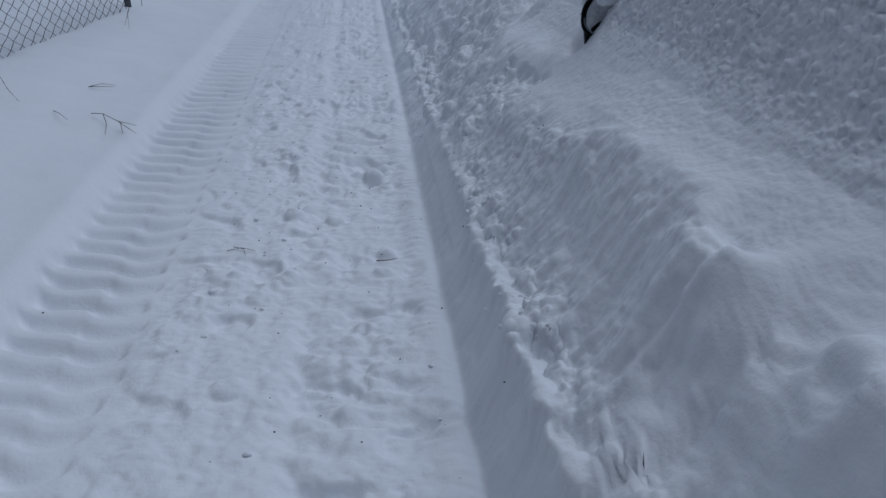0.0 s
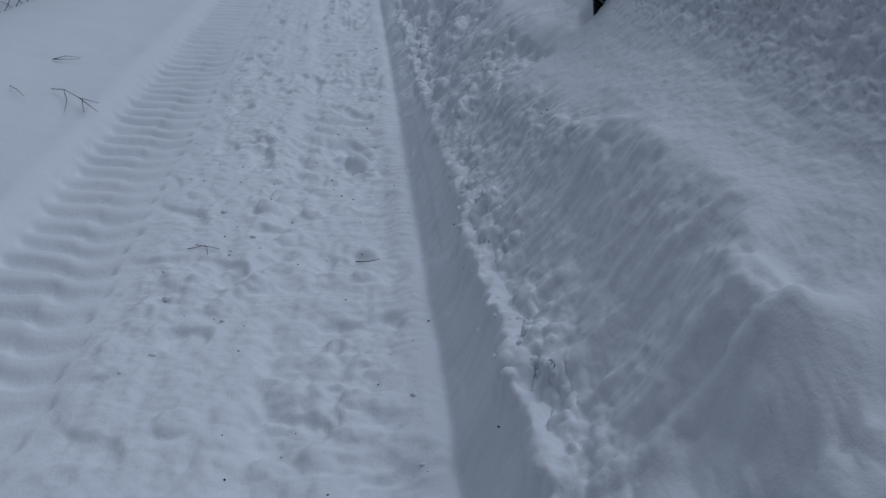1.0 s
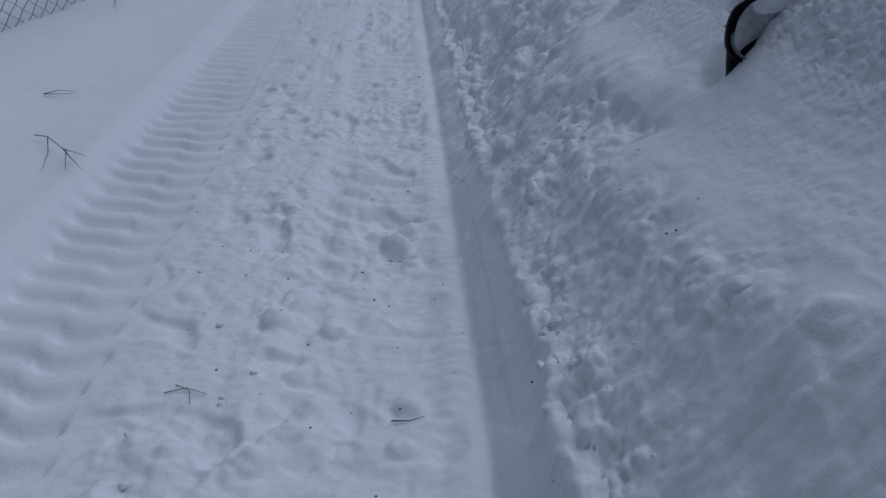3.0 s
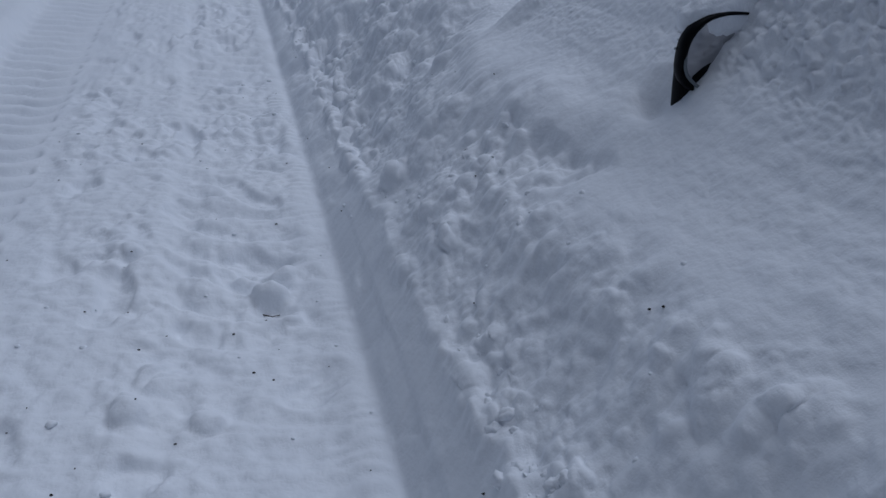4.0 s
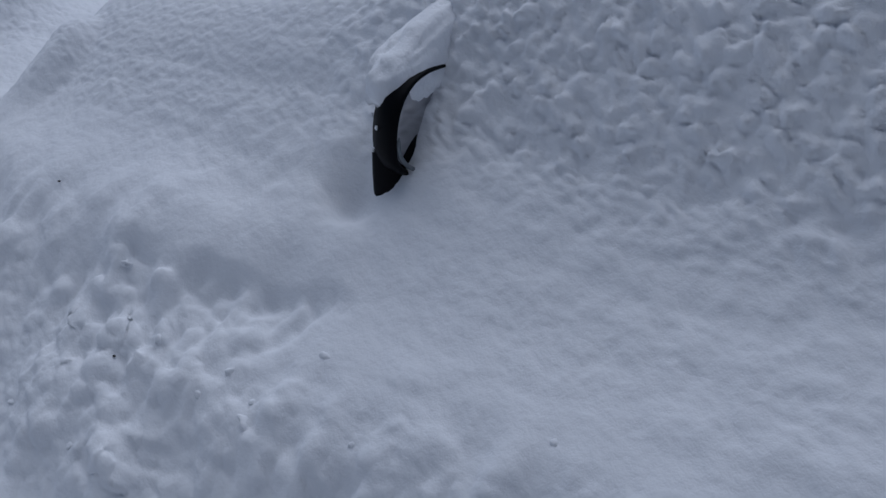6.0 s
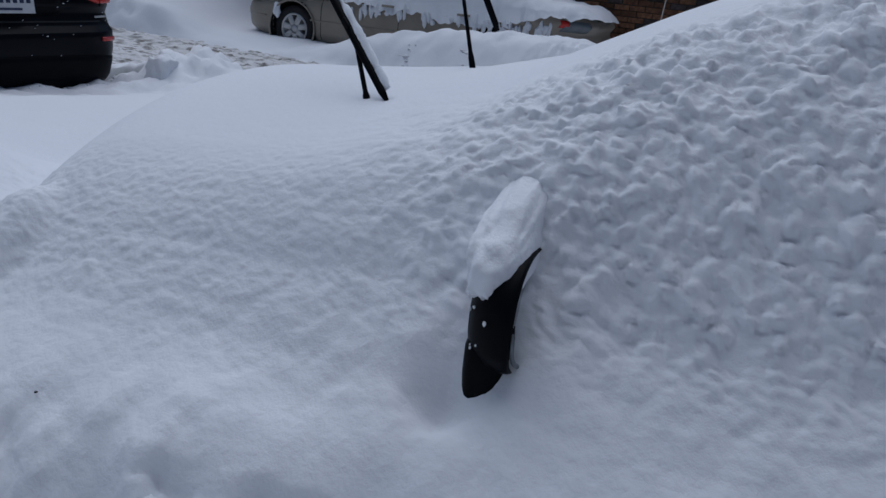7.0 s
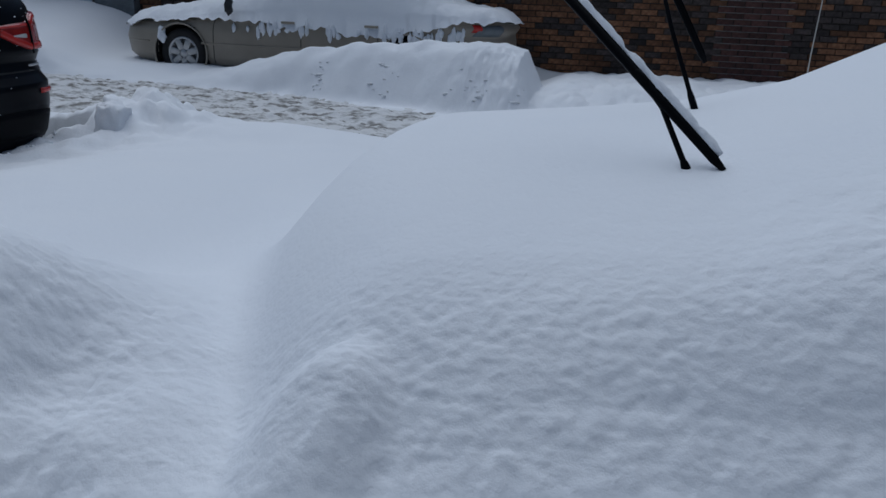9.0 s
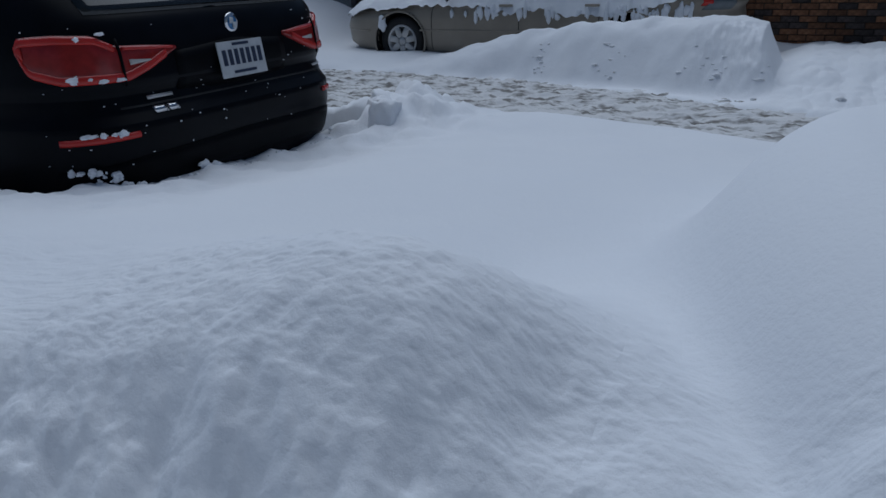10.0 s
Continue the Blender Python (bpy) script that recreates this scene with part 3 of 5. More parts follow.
def clotted(x, y, z):
    """Pushes the snow out along its own slope where it lies in clots: the bank, its ledge and the drift on the car's side."""
    zx, zy = np.gradient(z, xs, axis=1), np.gradient(z, ys, axis=0)
    size = np.sqrt(zx ** 2 + zy ** 2 + 1)
    near = (x > -0.02) & (x < 1.2) & (y > 1.7) & (y < 7.0)
    px, py, pz = x[near], y[near], z[near]
    crest = px - 0.035 * fbm(px * 0, py, 0.9, 3, 21) - 0.026 * fbm(px * 0, py, 6, 4, 23)
    patch = ss(-0.25, 0.3, fbm(px, py, 3.1, 2, 301))
    fresh = 1 - ss(5.9, 6.9, py)
    ledge = ss(0.075, 0.10, crest) * (1 - ss(0.16, 0.24, crest)) * (0.35 + 0.65 * patch)
    rim = np.interp(py, (1.7, 2.4, 3.06, 3.55, 4.0, 4.4, 5.0, 6.0, 7.0), (0.42, 0.42, 0.42, 0.37, 0.33, 0.36, 0.36, 0.44, 0.4))
    broken = np.exp(-((px - rim + 0.03) / 0.085) ** 2) * np.interp(py, (2.0, 2.9, 3.4, 4.5, 5.2, 5.6), (0.8, 0.35, 1.0, 1.0, 0.6, 0.35)) * (0.3 + 0.7 * patch)
    scraped = ss(0.0, 0.03, crest) * (1 - ss(0.08, 0.10, crest))
    slope = ss(0.13, 0.18, crest) * (1 - ss(rim - 0.08, rim + 0.04, px))
    far_face = slope * ss(3.6, 4.1, py)
    door = ss(0.60, 0.72, px) * (1 - ss(0.95, 1.13, px)) * (1 - ss(3.95, 4.45, py))
    wing = ss(0.50, 0.62, px) * (1 - ss(0.72, 0.92, px)) * ss(3.9, 4.5, py) * (1 - ss(5.1, 5.4, py))
    skirt = ss(0.38, 0.50, px) * (1 - ss(0.60, 0.74, px)) * (1 - ss(3.7, 4.2, py))
    mound = ss(5.2, 5.5, py) * ss(0.2, 0.35, px) * (1 - ss(0.85, 1.1, px))
    wx, wy, wz = (c + 0.010 * fbm(p, q, 26, 2, 311 + i) for i, (c, p, q) in enumerate(((px, py, pz), (py, px, pz), (pz, px, py))))
    big, mid, small, tiny = (lumps(wx, wy, wz, c, f, k) for c, f, k in ((0.075, 0.5, 11), (0.038, 0.6, 23), (0.021, 0.7, 37), (0.012, 0.7, 51)))
    lean = 0.5 * px + 0.85 * pz
    flow = fbm(lean, py, 26, 4, 321, 0.72)
    fine = fbm(lean, py, 46, 3, 331, 0.7)
    push = fresh * (ledge * (0.34 * big + 0.34 * mid + 0.2 * small + 0.2 * tiny) + broken * (0.34 * big + 0.25 * mid + 0.16 * small + 0.18 * tiny))
    push = push + fresh * slope * (0.10 * mid + 0.13 * small + 0.16 * tiny + 0.0022 * flow) + far_face * 0.16 * big
    push = push + fresh * scraped * (0.14 * big * patch + 0.08 * mid * patch + 0.08 * tiny)
    push = push + door * (0.08 * mid + 0.66 * small + 0.80 * tiny + 0.0020 * flow + 0.0020 * fine) + wing * (0.03 * small + 0.10 * tiny + 0.0005 * flow + 0.0014 * fine)
    push = push + skirt * (0.03 * small + 0.06 * tiny + 0.0010 * flow + 0.001 * fine) + mound * (0.06 * mid + 0.05 * small + 0.08 * tiny + 0.001 * flow)
    out = [x.copy(), y.copy(), z.copy()]
    for o, n in zip(out, (-zx[near], -zy[near], 1.0)):
        o[near] += push * n / size[near]
    return out


PX, PY, PZ = clotted(GX, GY, GZ)


def sheet(name, X, Y, Z, keep, mat):
    """A mesh of the grid's cells that are kept."""
    ny, nx = X.shape
    idx = np.arange(nx * ny).reshape(ny, nx)
    quads = np.stack([idx[:-1, :-1], idx[:-1, 1:], idx[1:, 1:], idx[1:, :-1]], -1)[keep]
    used, back = np.unique(quads, return_inverse=True)
    verts = np.stack([X.ravel(), Y.ravel(), Z.ravel()], -1)[used]
    faces = back.reshape(-1, 4)
    me = bpy.data.meshes.new(name)
    me.vertices.add(len(verts))
    me.vertices.foreach_set("co", verts.ravel())
    me.loops.add(faces.size)
    me.loops.foreach_set("vertex_index", faces.ravel().astype(np.int32))
    me.polygons.add(len(faces))
    me.polygons.foreach_set("loop_start", np.arange(0, faces.size, 4, dtype=np.int32))
    me.update(calc_edges=True)
    me.validate()
    me.shade_smooth()
    me.materials.append(mat)
    return new(name, me)


on_car = (GX > 0.52) & (GX < 2.75) & (GY > 1.0) & (GY < 5.4)
cells = on_car[:-1, :-1] & on_car[1:, :-1] & on_car[:-1, 1:] & on_car[1:, 1:]
ground = sheet("ground", PX, PY, PZ, ~cells, SNOW_CLOTTED)
tagged(ground, "trodden and ploughed snow with tyre tracks and a steep bank", "snowy ground", kind="structure")
cover = sheet("snow_cover", PX, PY, PZ, cells, SNOW_CLOTTED)
tagged(cover, "deep wind-textured snow that buries a parked car", "snow")

# the slushy road of the car park
rx, ry = np.meshgrid(lines((3.5, 8.4, 0.024), (8.4, 9.6, 0.06)), lines((3.2, 11, 0.024), (11, 22, 0.1)))
rut = -0.05 * (blob(rx - road_edge(ry), ry * 0, -2.1, 0, 0.2, 1) + blob(rx - road_edge(ry), ry * 0, -0.75, 0, 0.22, 1))
rz = 0.03 + rut + 0.026 * (puffs(rx, ry * 0.5, 7, 3, 91) - 0.35) + 0.014 * fbm(rx, ry * 0.6, 15, 3, 92, 0.7) - 0.18 * ss(4.6, 3.6, ry)
road = sheet("road", rx, ry, rz, np.ones((rx.shape[0] - 1, rx.shape[1] - 1), bool), SLUSH)
tagged(road, "rutted road of brown and grey slush between snow heaps", "road", kind="structure")


# ---- car bodies: stacked plan outlines ----
class Shell:
    """A body from levels (z, rear y, front y, half width), rounded in plan; the car looks along +y."""

    def __init__(self, cx, y0, levels, power):
        self.cx, self.y0, self.power = cx, y0, power
        self.z = np.array([v[0] for v in levels])
        self.cols = [np.array([v[k] for v in levels]) for k in (1, 2, 3)]

    def at(self, z):
        return [float(np.interp(z, self.z, c)) for c in self.cols]

    def point(self, p, q, z, out=0.0):
        r, f, w = self.at(z)
        k = 1 / (abs(p) ** self.power + abs(q) ** self.power) ** (1 / self.power)
        half = (f - r) / 2
        nx, ny = np.sign(p) * abs(p * k) ** (self.power - 1), np.sign(q) * abs(q * k) ** (self.power - 1)
        n = math.hypot(nx, ny) or 1
        return Vector((self.cx + w * p * k + out * nx / n, self.y0 + (r + f) / 2 + half * q * k + out * ny / n, z))

    def wrap(self, s, z, out=0.0):
        """A place on the rear, s metres to the right of its middle, on round the corner to the side."""
        r, f, w = self.at(z)
        if abs(s) <= w:
            return self.point(s / w, -1.0, z, out)
        return self.point(math.copysign(1.0, s), -1 + (abs(s) - w) / ((f - r) / 2), z, out)


def square_walk(nx, ny):
    """Directions round a square, anticlockwise from the rear's left end."""
    out = [(-1 + 2 * i / nx, -1) for i in range(nx)] + [(1, -1 + 2 * i / ny) for i in range(ny)]
    return out + [(1 - 2 * i / nx, 1) for i in range(nx)] + [(-1, 1 - 2 * i / ny) for i in range(ny)]


def shell_mesh(shell, zs, nx=40, ny=150, cut=()):
    """The body's skin; cut: wheel arches (y, z, radius) left open."""
    bm = bmesh.new()
    way = square_walk(nx, ny)
    rings = [[bm.verts.new(shell.point(p, q, z)) for p, q in way] for z in zs]
    n = len(way)
    for a, b in zip(rings, rings[1:]):
        for j in range(n):
            quad = (a[j], a[(j + 1) % n], b[(j + 1) % n], b[j])
            c = sum((v.co for v in quad), Vector()) / 4
            if abs(c.x - shell.cx) > 0.6 and any((c.y - y) ** 2 + (c.z - z) ** 2 < r * r for y, z, r in cut):
                continue
            bm.faces.new(quad)
    bm.faces.new(rings[-1])
    bm.faces.new(rings[0])
    return bm


def strip(shell, s_values, low, high, out, thick, rows=4):
    """A raised panel on the shell's rear between two heights given as (s, z) runs."""
    bm = bmesh.new()
    ls, lz, hs, hz = [v[0] for v in low], [v[1] for v in low], [v[0] for v in high], [v[1] for v in high]
    front, back = [], []
    for s in s_values:
        a = abs(s)
        zl, zh = np.interp(a, ls, lz), np.interp(a, hs, hz)
        zz = [float(zl + (zh - zl) * k / rows) for k in range(rows + 1)]
        dome = [out - 0.35 * thick * (2 * k / rows - 1) ** 4 for k in range(rows + 1)]
        front.append([bm.verts.new(shell.wrap(s, z, d)) for z, d in zip(zz, dome)])
        back.append([bm.verts.new(shell.wrap(s, z, out - thick)) for z in zz])
    for i in range(len(front) - 1):
        for k in range(rows):
            bm.faces.new((front[i][k], front[i + 1][k], front[i + 1][k + 1], front[i][k + 1]))
        for k in (0, rows):
            bm.faces.new((front[i][k], front[i + 1][k], back[i + 1][k], back[i][k]))
    for i in (0, len(front) - 1):
        for k in range(rows):
            bm.faces.new((front[i][k], front[i][k + 1], back[i][k + 1], back[i][k]))
    return bm


def span(a, b, n):
    return [a + (b - a) * i / n for i in range(n + 1)]


def wheel(parent, x, y, z, radius, out, share=0.76, wide=0.052):
    """A wheel whose face looks towards out (-1: to -x)."""
    w = thing("wheel", "", "", (0, 0, 0))
    w.parent = parent
    bm = bmesh.new()
    rim = radius * share
    lathe(bm, [(rim, 0.0), (rim + 0.02, out * 0.012), (radius - 0.03, out * 0.012), (radius - 0.006, out * -0.012), (radius, out * -0.05), (radius, out * -0.17), (rim, out * -0.19)], (x, y, z), 48)
    part("tyre", bm, RUBBER, w)
    bm = bmesh.new()
    lathe(bm, [(rim, 0.0), (rim - 0.008, out * 0.008), (rim - 0.03, out * -0.004), (rim - 0.035, out * -0.06), (0.03, out * -0.07)], (x, y, z), 48)
    for k in range(7):
        a = 2 * math.pi * k / 7 + 0.2
        d = Vector((0, math.cos(a), math.sin(a)))
        c = Vector((x, y, z)) + d * rim * 0.52
        turn = Matrix.Rotation(a, 4, "X")
        box(bm, (0.02, rim * 0.84, wide), c + Vector((out * -0.014, 0, 0)), 0.008, turn)
    lathe(bm, [(0.0, out * 0.004), (0.035, out * 0.003), (0.055, out * -0.004), (0.06, out * -0.03)], (x, y, z), 24)
    part("rim", bm, ALLOY, w, "silver alloy rim with seven spokes")
    return w


def lump(bm, at, size, seed, turn=None, fine=2):
    """A small irregular clump."""
    got = bmesh.ops.create_icosphere(bm, subdivisions=fine, radius=1.0)
    rot = turn or Matrix()
    for v in got["verts"]:
        k = 1 + 0.42 * noise.noise(v.co * 1.5 + Vector((seed * 3.1, 0, 0))) + 0.22 * noise.noise(v.co * 3.3 + Vector((0, seed * 1.7, 0))) + (0.16 * noise.fractal(v.co * 6 + Vector((seed, 0, 0)), 1.0, 2.0, 3) if fine > 2 else 0)
        v.co = Vector(at) + rot @ Vector((v.co.x * size[0] * k, v.co.y * size[1] * k, v.co.z * size[2] * k))


def ground_at(x, y):
    return float(snow_height(np.array([float(x)]), np.array([float(y)]))[0][0])


# ---- the buried car ----
buried = thing("car", "small dark car buried under deep snow with raised wipers", "car", (1.63, 3.2, 0))
inv = Matrix.Translation((-1.63, -3.2, 0))
buried_shell = Shell(1.63, 1.2, [(0.15, 0.15, 3.8, 0.74), (0.4, 0.05, 3.9, 0.78), (0.62, 0.05, 3.8, 0.78), (0.70, 0.1, 3.4, 0.74), (0.78, 0.25, 3.1, 0.66),
                                 (0.95, 0.45, 2.75, 0.56), (1.15, 0.8, 2.3, 0.44), (1.2, 1.0, 2.0, 0.3)], 5)


def own(parent, ob):
    """Keeps a part built in world places where it is under its thing."""
    ob.parent = parent
    ob.matrix_parent_inverse = Matrix.Translation(-parent.location)
    return ob


own(buried, part("body", shell_mesh(buried_shell, np.linspace(0.15, 1.2, 22), 16, 40), PAINT_GREY))


def mirror_ring(bm, y, k, lean=0.0):
    cx, cz = 0.705, 0.725
    ring = []
    for j in range(40):
        a = 2 * math.pi * j / 40
        c, s = math.cos(a), math.sin(a)
        r = 1 / (abs(c) ** 2.5 + abs(s) ** 2.5) ** 0.4
        x, z = 0.128 * r * c, (0.088 - 0.012 * c) * r * s * (1.0 if s > 0 else 0.8)
        ring.append(bm.verts.new((cx + k * x, y + 0.10 * k * x + lean, cz + k * z )))
    return ring


def rings_mesh(rings, bm, cap=True):
    for a, b in zip(rings, rings[1:]):
        for j in range(len(a)):
            bm.faces.new((a[j], a[(j + 1) % len(a)], b[(j + 1) % len(b)], b[j]))
    if cap:
        bm.faces.new(rings[0])
        bm.faces.new(rings[-1])


door_mirror = thing("door_mirror", "", "")
own(buried, door_mirror)
bm = bmesh.new()
rings_mesh([mirror_ring(bm, y, k) for y, k in ((4.040, 0.86), (4.028, 0.90), (4.023, 0.955), (4.027, 0.985), (4.038, 1.0), (4.056, 0.97), (4.076, 0.87), (4.090, 0.70), (4.098, 0.42), (4.101, 0.15))], bm)
housing = part("housing", bm, BLACK, door_mirror, "glossy black mirror housing")
bm = bmesh.new()
rings_mesh([mirror_ring(bm, 4.0375, 0.855), mirror_ring(bm, 4.035, 0.85)], bm)
part("mirror_glass", bm, GLASS_MIRROR, door_mirror, "grey mirror glass", smooth=False)
bm = bmesh.new()
arc = []
for j in range(12):
    a = radians(172 + 7.5 * j)
    arc.append((0.705 + 0.119 * math.cos(a), 4.0215 - 0.011, 0.725 + 0.069 * math.sin(a)))
tube(bm, arc, [0.001] + [0.0035] * 10 + [0.001], 6)
part("trim_strip", bm, METAL_BOX, door_mirror, "thin pale strip on the rim")
# The stalk; its broad black form also stands in for the shaded hollow.
bm = bmesh.new()
rings_mesh([[bm.verts.new((0.668 + 0.10 * (z - 0.66) + w * math.copysign(abs(math.cos(a)) ** 0.7, math.cos(a)), 4.054 + d * math.copysign(abs(math.sin(a)) ** 0.7, math.sin(a)), z))
             for a in [2 * math.pi * j / 28 for j in range(28)]] for z, w, d in ((0.555, 0.030, 0.016), (0.575, 0.052, 0.032), (0.605, 0.056, 0.034), (0.65, 0.066, 0.035), (0.69, 0.074, 0.034), (0.715, 0.06, 0.025))], bm)
part("stalk", bm, BLACK, door_mirror)

bm = bmesh.new()
got = bmesh.ops.create_icosphere(bm, subdivisions=5, radius=1.0)
for v in got["verts"]:
    p = v.co.copy()
    k = 1 + 0.12 * noise.noise(p * 1.6) + 0.05 * noise.fractal(p * 4, 1.0, 2.0, 4)
    p = Vector([math.copysign(abs(c) ** 0.68, c) for c in p])
    t = (p.x + 1) / 2
    x = 0.748 + 0.155 * p.x * k
    z = 0.780 + 0.05 * t + (0.085 + 0.02 * t if p.z > 0 else 0.036 - 0.01 * t) * p.z * k * (0.7 + 0.3 * t) + (0.007 * noise.noise(Vector((p.x * 9, p.y * 9, 0))) + 0.004 * noise.noise(Vector((p.x * 30, p.y * 30, 2)))) * (p.z < 0)
    v.co = (x, 4.064 + 0.012 * t - 0.004 * (1 - t) ** 2 + 0.041 * p.y * k, z - 0.012 * max(0, -p.y) * (1 - t))
cap_mesh = bm
bm = bmesh.new()
rnd_fleck = random.Random(21)
for j in range(11):
    y, ring_share = rnd_fleck.choice(((4.060, 0.975), (4.070, 0.92), (4.080, 0.86), (4.088, 0.76)))
    a = radians(rnd_fleck.uniform(160, 245))
    c, sn = math.cos(a), math.sin(a)
    r = 1 / (abs(c) ** 2.5 + abs(sn) ** 2.5) ** 0.4
    at = (0.705 + ring_share * 0.128 * r * c, y + 0.0128 * ring_share * r * c, 0.725 + ring_share * (0.088 - 0.012 * c) * r * sn * (1.0 if sn > 0 else 0.8))
    size = 0.0010 + 0.0016 * rnd_fleck.random() ** 2
    lump(bm, at, (size, size, size * 1.3), j)
part("snow_flecks", bm, SNOW_SOFT, door_mirror, "white flecks of snow on the black housing")["kind"] = "stuff"
bm = cap_mesh
own(buried, part("snow_cap", bm, SNOW_SOFT, None, "rounded cap of snow on the mirror"))


def bar(bm, a, b, wide, thick, up=(0, -1, 0.3), ends=0.5):
    """A flat tapering bar from a to b."""
    a, b = Vector(a), Vector(b)
    d = (b - a).normalized()
    s = d.cross(Vector(up)).normalized()
    n = s.cross(d)
    rings = []
    for f, k in ((0, ends), (0.04, 0.9), (0.45, 1.0), (0.55, 1.0), (0.96, 0.9), (1, ends)):
        c = a.lerp(b, f)
        rings.append([bm.verts.new(c + s * wide * k * u + n * thick * k * v) for u, v in ((-0.5, -0.35), (-0.3, 0.5), (0.3, 0.5), (0.5, -0.35), (0.25, -0.5), (-0.25, -0.5))])
    rings_mesh(rings, bm)


def wiper(base, bend, joint, low, high, label):
    w = thing("wiper", "", "")
    own(buried, w)
    w["label"] = label
    bm = bmesh.new()
    b0, b1, j0 = Vector(base), Vector(bend), Vector(joint)
    tube(bm, (b0 - (b1 - b0) * 0.25, b0, b0.lerp(b1, 0.12), b0.lerp(b1, 0.2), b1, j0), (0.008, 0.008, 0.0075, 0.0052, 0.0048, 0.0045), 10)
    part("arm", bm, BLACK, w)
    bm = bmesh.new()
    bar(bm, low, high, 0.012, 0.017)
    part("blade", bm, BLACK, w)
    bm = bmesh.new()
    box(bm, (0.011, 0.015, 0.030), j0, 0.004, Vector(Vector(high) - Vector(low)).to_track_quat("Z", "Y").to_matrix().to_4x4())
    part("clip", bm, BLACK, w)
    return w


wiper((1.160, 4.553, 0.885), (1.195, 4.605, 0.985), (1.214, 4.645, 1.030), (1.143, 4.500, 0.898), (1.354, 4.925, 1.284), "raised black wiper with snow on its blade")
wiper((1.63, 4.52, 0.940), (1.682, 4.585, 1.101), (1.745, 4.64, 1.27), (1.731, 4.499, 1.026), (1.76, 4.775, 1.50), "raised black wiper")
bm = bmesh.new()
lo, hi = Vector((1.146, 4.506, 0.906)), Vector((1.354, 4.925, 1.284))
rings = []
for i in range(60):
    f = 0.02 + 0.96 * i / 59
    c = lo.lerp(hi, f) + Vector((0.008, -0.007, 0.006))
    r = (0.0095 + 0.003 * noise.noise(Vector((f * 14, 0, 0))) + 0.004 * noise.noise(Vector((f * 45, 3, 0)))) * (1 - 0.75 * math.exp(-((f - 0.42) / 0.02) ** 2)) * min(1, 12 * f + 0.3)
    rings.append([bm.verts.new(c + r * Vector((math.cos(a), -0.8 * math.sin(a), 0.75 * math.sin(a)))) for a in [2 * math.pi * k / 10 for k in range(10)]])
rings_mesh(rings, bm)
tagged(part("snow_strip", bm, SNOW_SOFT), "strip of snow clinging to a raised wiper blade", "snow")
bm = bmesh.new()
tube(bm, ((2.232, 4.185, 0.75), (2.238, 4.180, 1.032), (2.256, 4.170, 1.202), (2.285, 4.15, 1.45)), (0.002, 0.0018, 0.0015, 0.0012), 6)
own(buried, part("antenna", bm, ANTENNA, None, "thin pale antenna rod"))


# ---- the dark estate car ----
suv = thing("car", "black sport utility car with red tail lights parked in snow", "car", (2.63, 9.8, 0))
suv_shell = Shell(2.63, 7.47, [(0.05, 0.28, 4.5, 0.80), (0.22, 0.14, 4.62, 0.90), (0.40, 0.04, 4.68, 0.935), (0.55, 0.0, 4.7, 0.945), (0.66, 0.0, 4.7, 0.945), (0.70, 0.035, 4.69, 0.942),
                               (0.76, 0.055, 4.66, 0.94), (0.80, 0.035, 4.6, 0.94), (0.93, 0.05, 4.5, 0.932), (1.02, 0.075, 4.3, 0.92), (1.08, 0.13, 3.6, 0.90), (1.2, 0.24, 3.2, 0.86),
                               (1.4, 0.42, 2.75, 0.77), (1.5, 0.55, 2.5, 0.70), (1.56, 0.9, 2.2, 0.5)], 7)
own(suv, part("body", shell_mesh(suv_shell, sorted(set(list(np.linspace(0.05, 1.56, 48)) + [0.66, 0.70, 0.76, 0.80])), 60, 120, [(8.35, 0.28, 0.39), (11.2, 0.28, 0.39)]), PAINT_BLACK))
for y in (8.35, 11.2):
    for x, o in ((1.72, -1), (3.54, 1)):
        w = wheel(suv, x, y, 0.28, 0.36, o)
        w.matrix_parent_inverse = Matrix.Translation(-suv.location)


def on_suv(name, bm, mat, label="", parent=None):
    ob = part(name, bm, mat, None, label)
    if parent:
        ob.parent = parent
    else:
        own(suv, ob)
    return ob


on_suv("rear_window", strip(suv_shell, span(-0.70, 0.70, 24), [(0, 1.055)], [(0, 1.39)], 0.006, 0.008, 10), DARK_GLASS, "dark rear window")
on_suv("bumper_trim", strip(suv_shell, span(-0.93, 0.93, 40), [(0, 0.40), (0.6, 0.40), (0.93, 0.34)], [(0, 0.54), (0.6, 0.53), (0.93, 0.50)], 0.010, 0.012), BLACK, "matt black lower bumper")
on_suv("plate_recess", strip(suv_shell, span(-0.36, 0.36, 16), [(0, 0.735), (0.36, 0.75)], [(0, 0.925), (0.36, 0.90)], 0.004, 0.006), BLACK, "black recess round the plate")
on_suv("shut_line", strip(suv_shell, span(-0.66, 0.66, 24), [(0, 0.712)], [(0, 0.720)], 0.003, 0.005, 1), RUBBER)
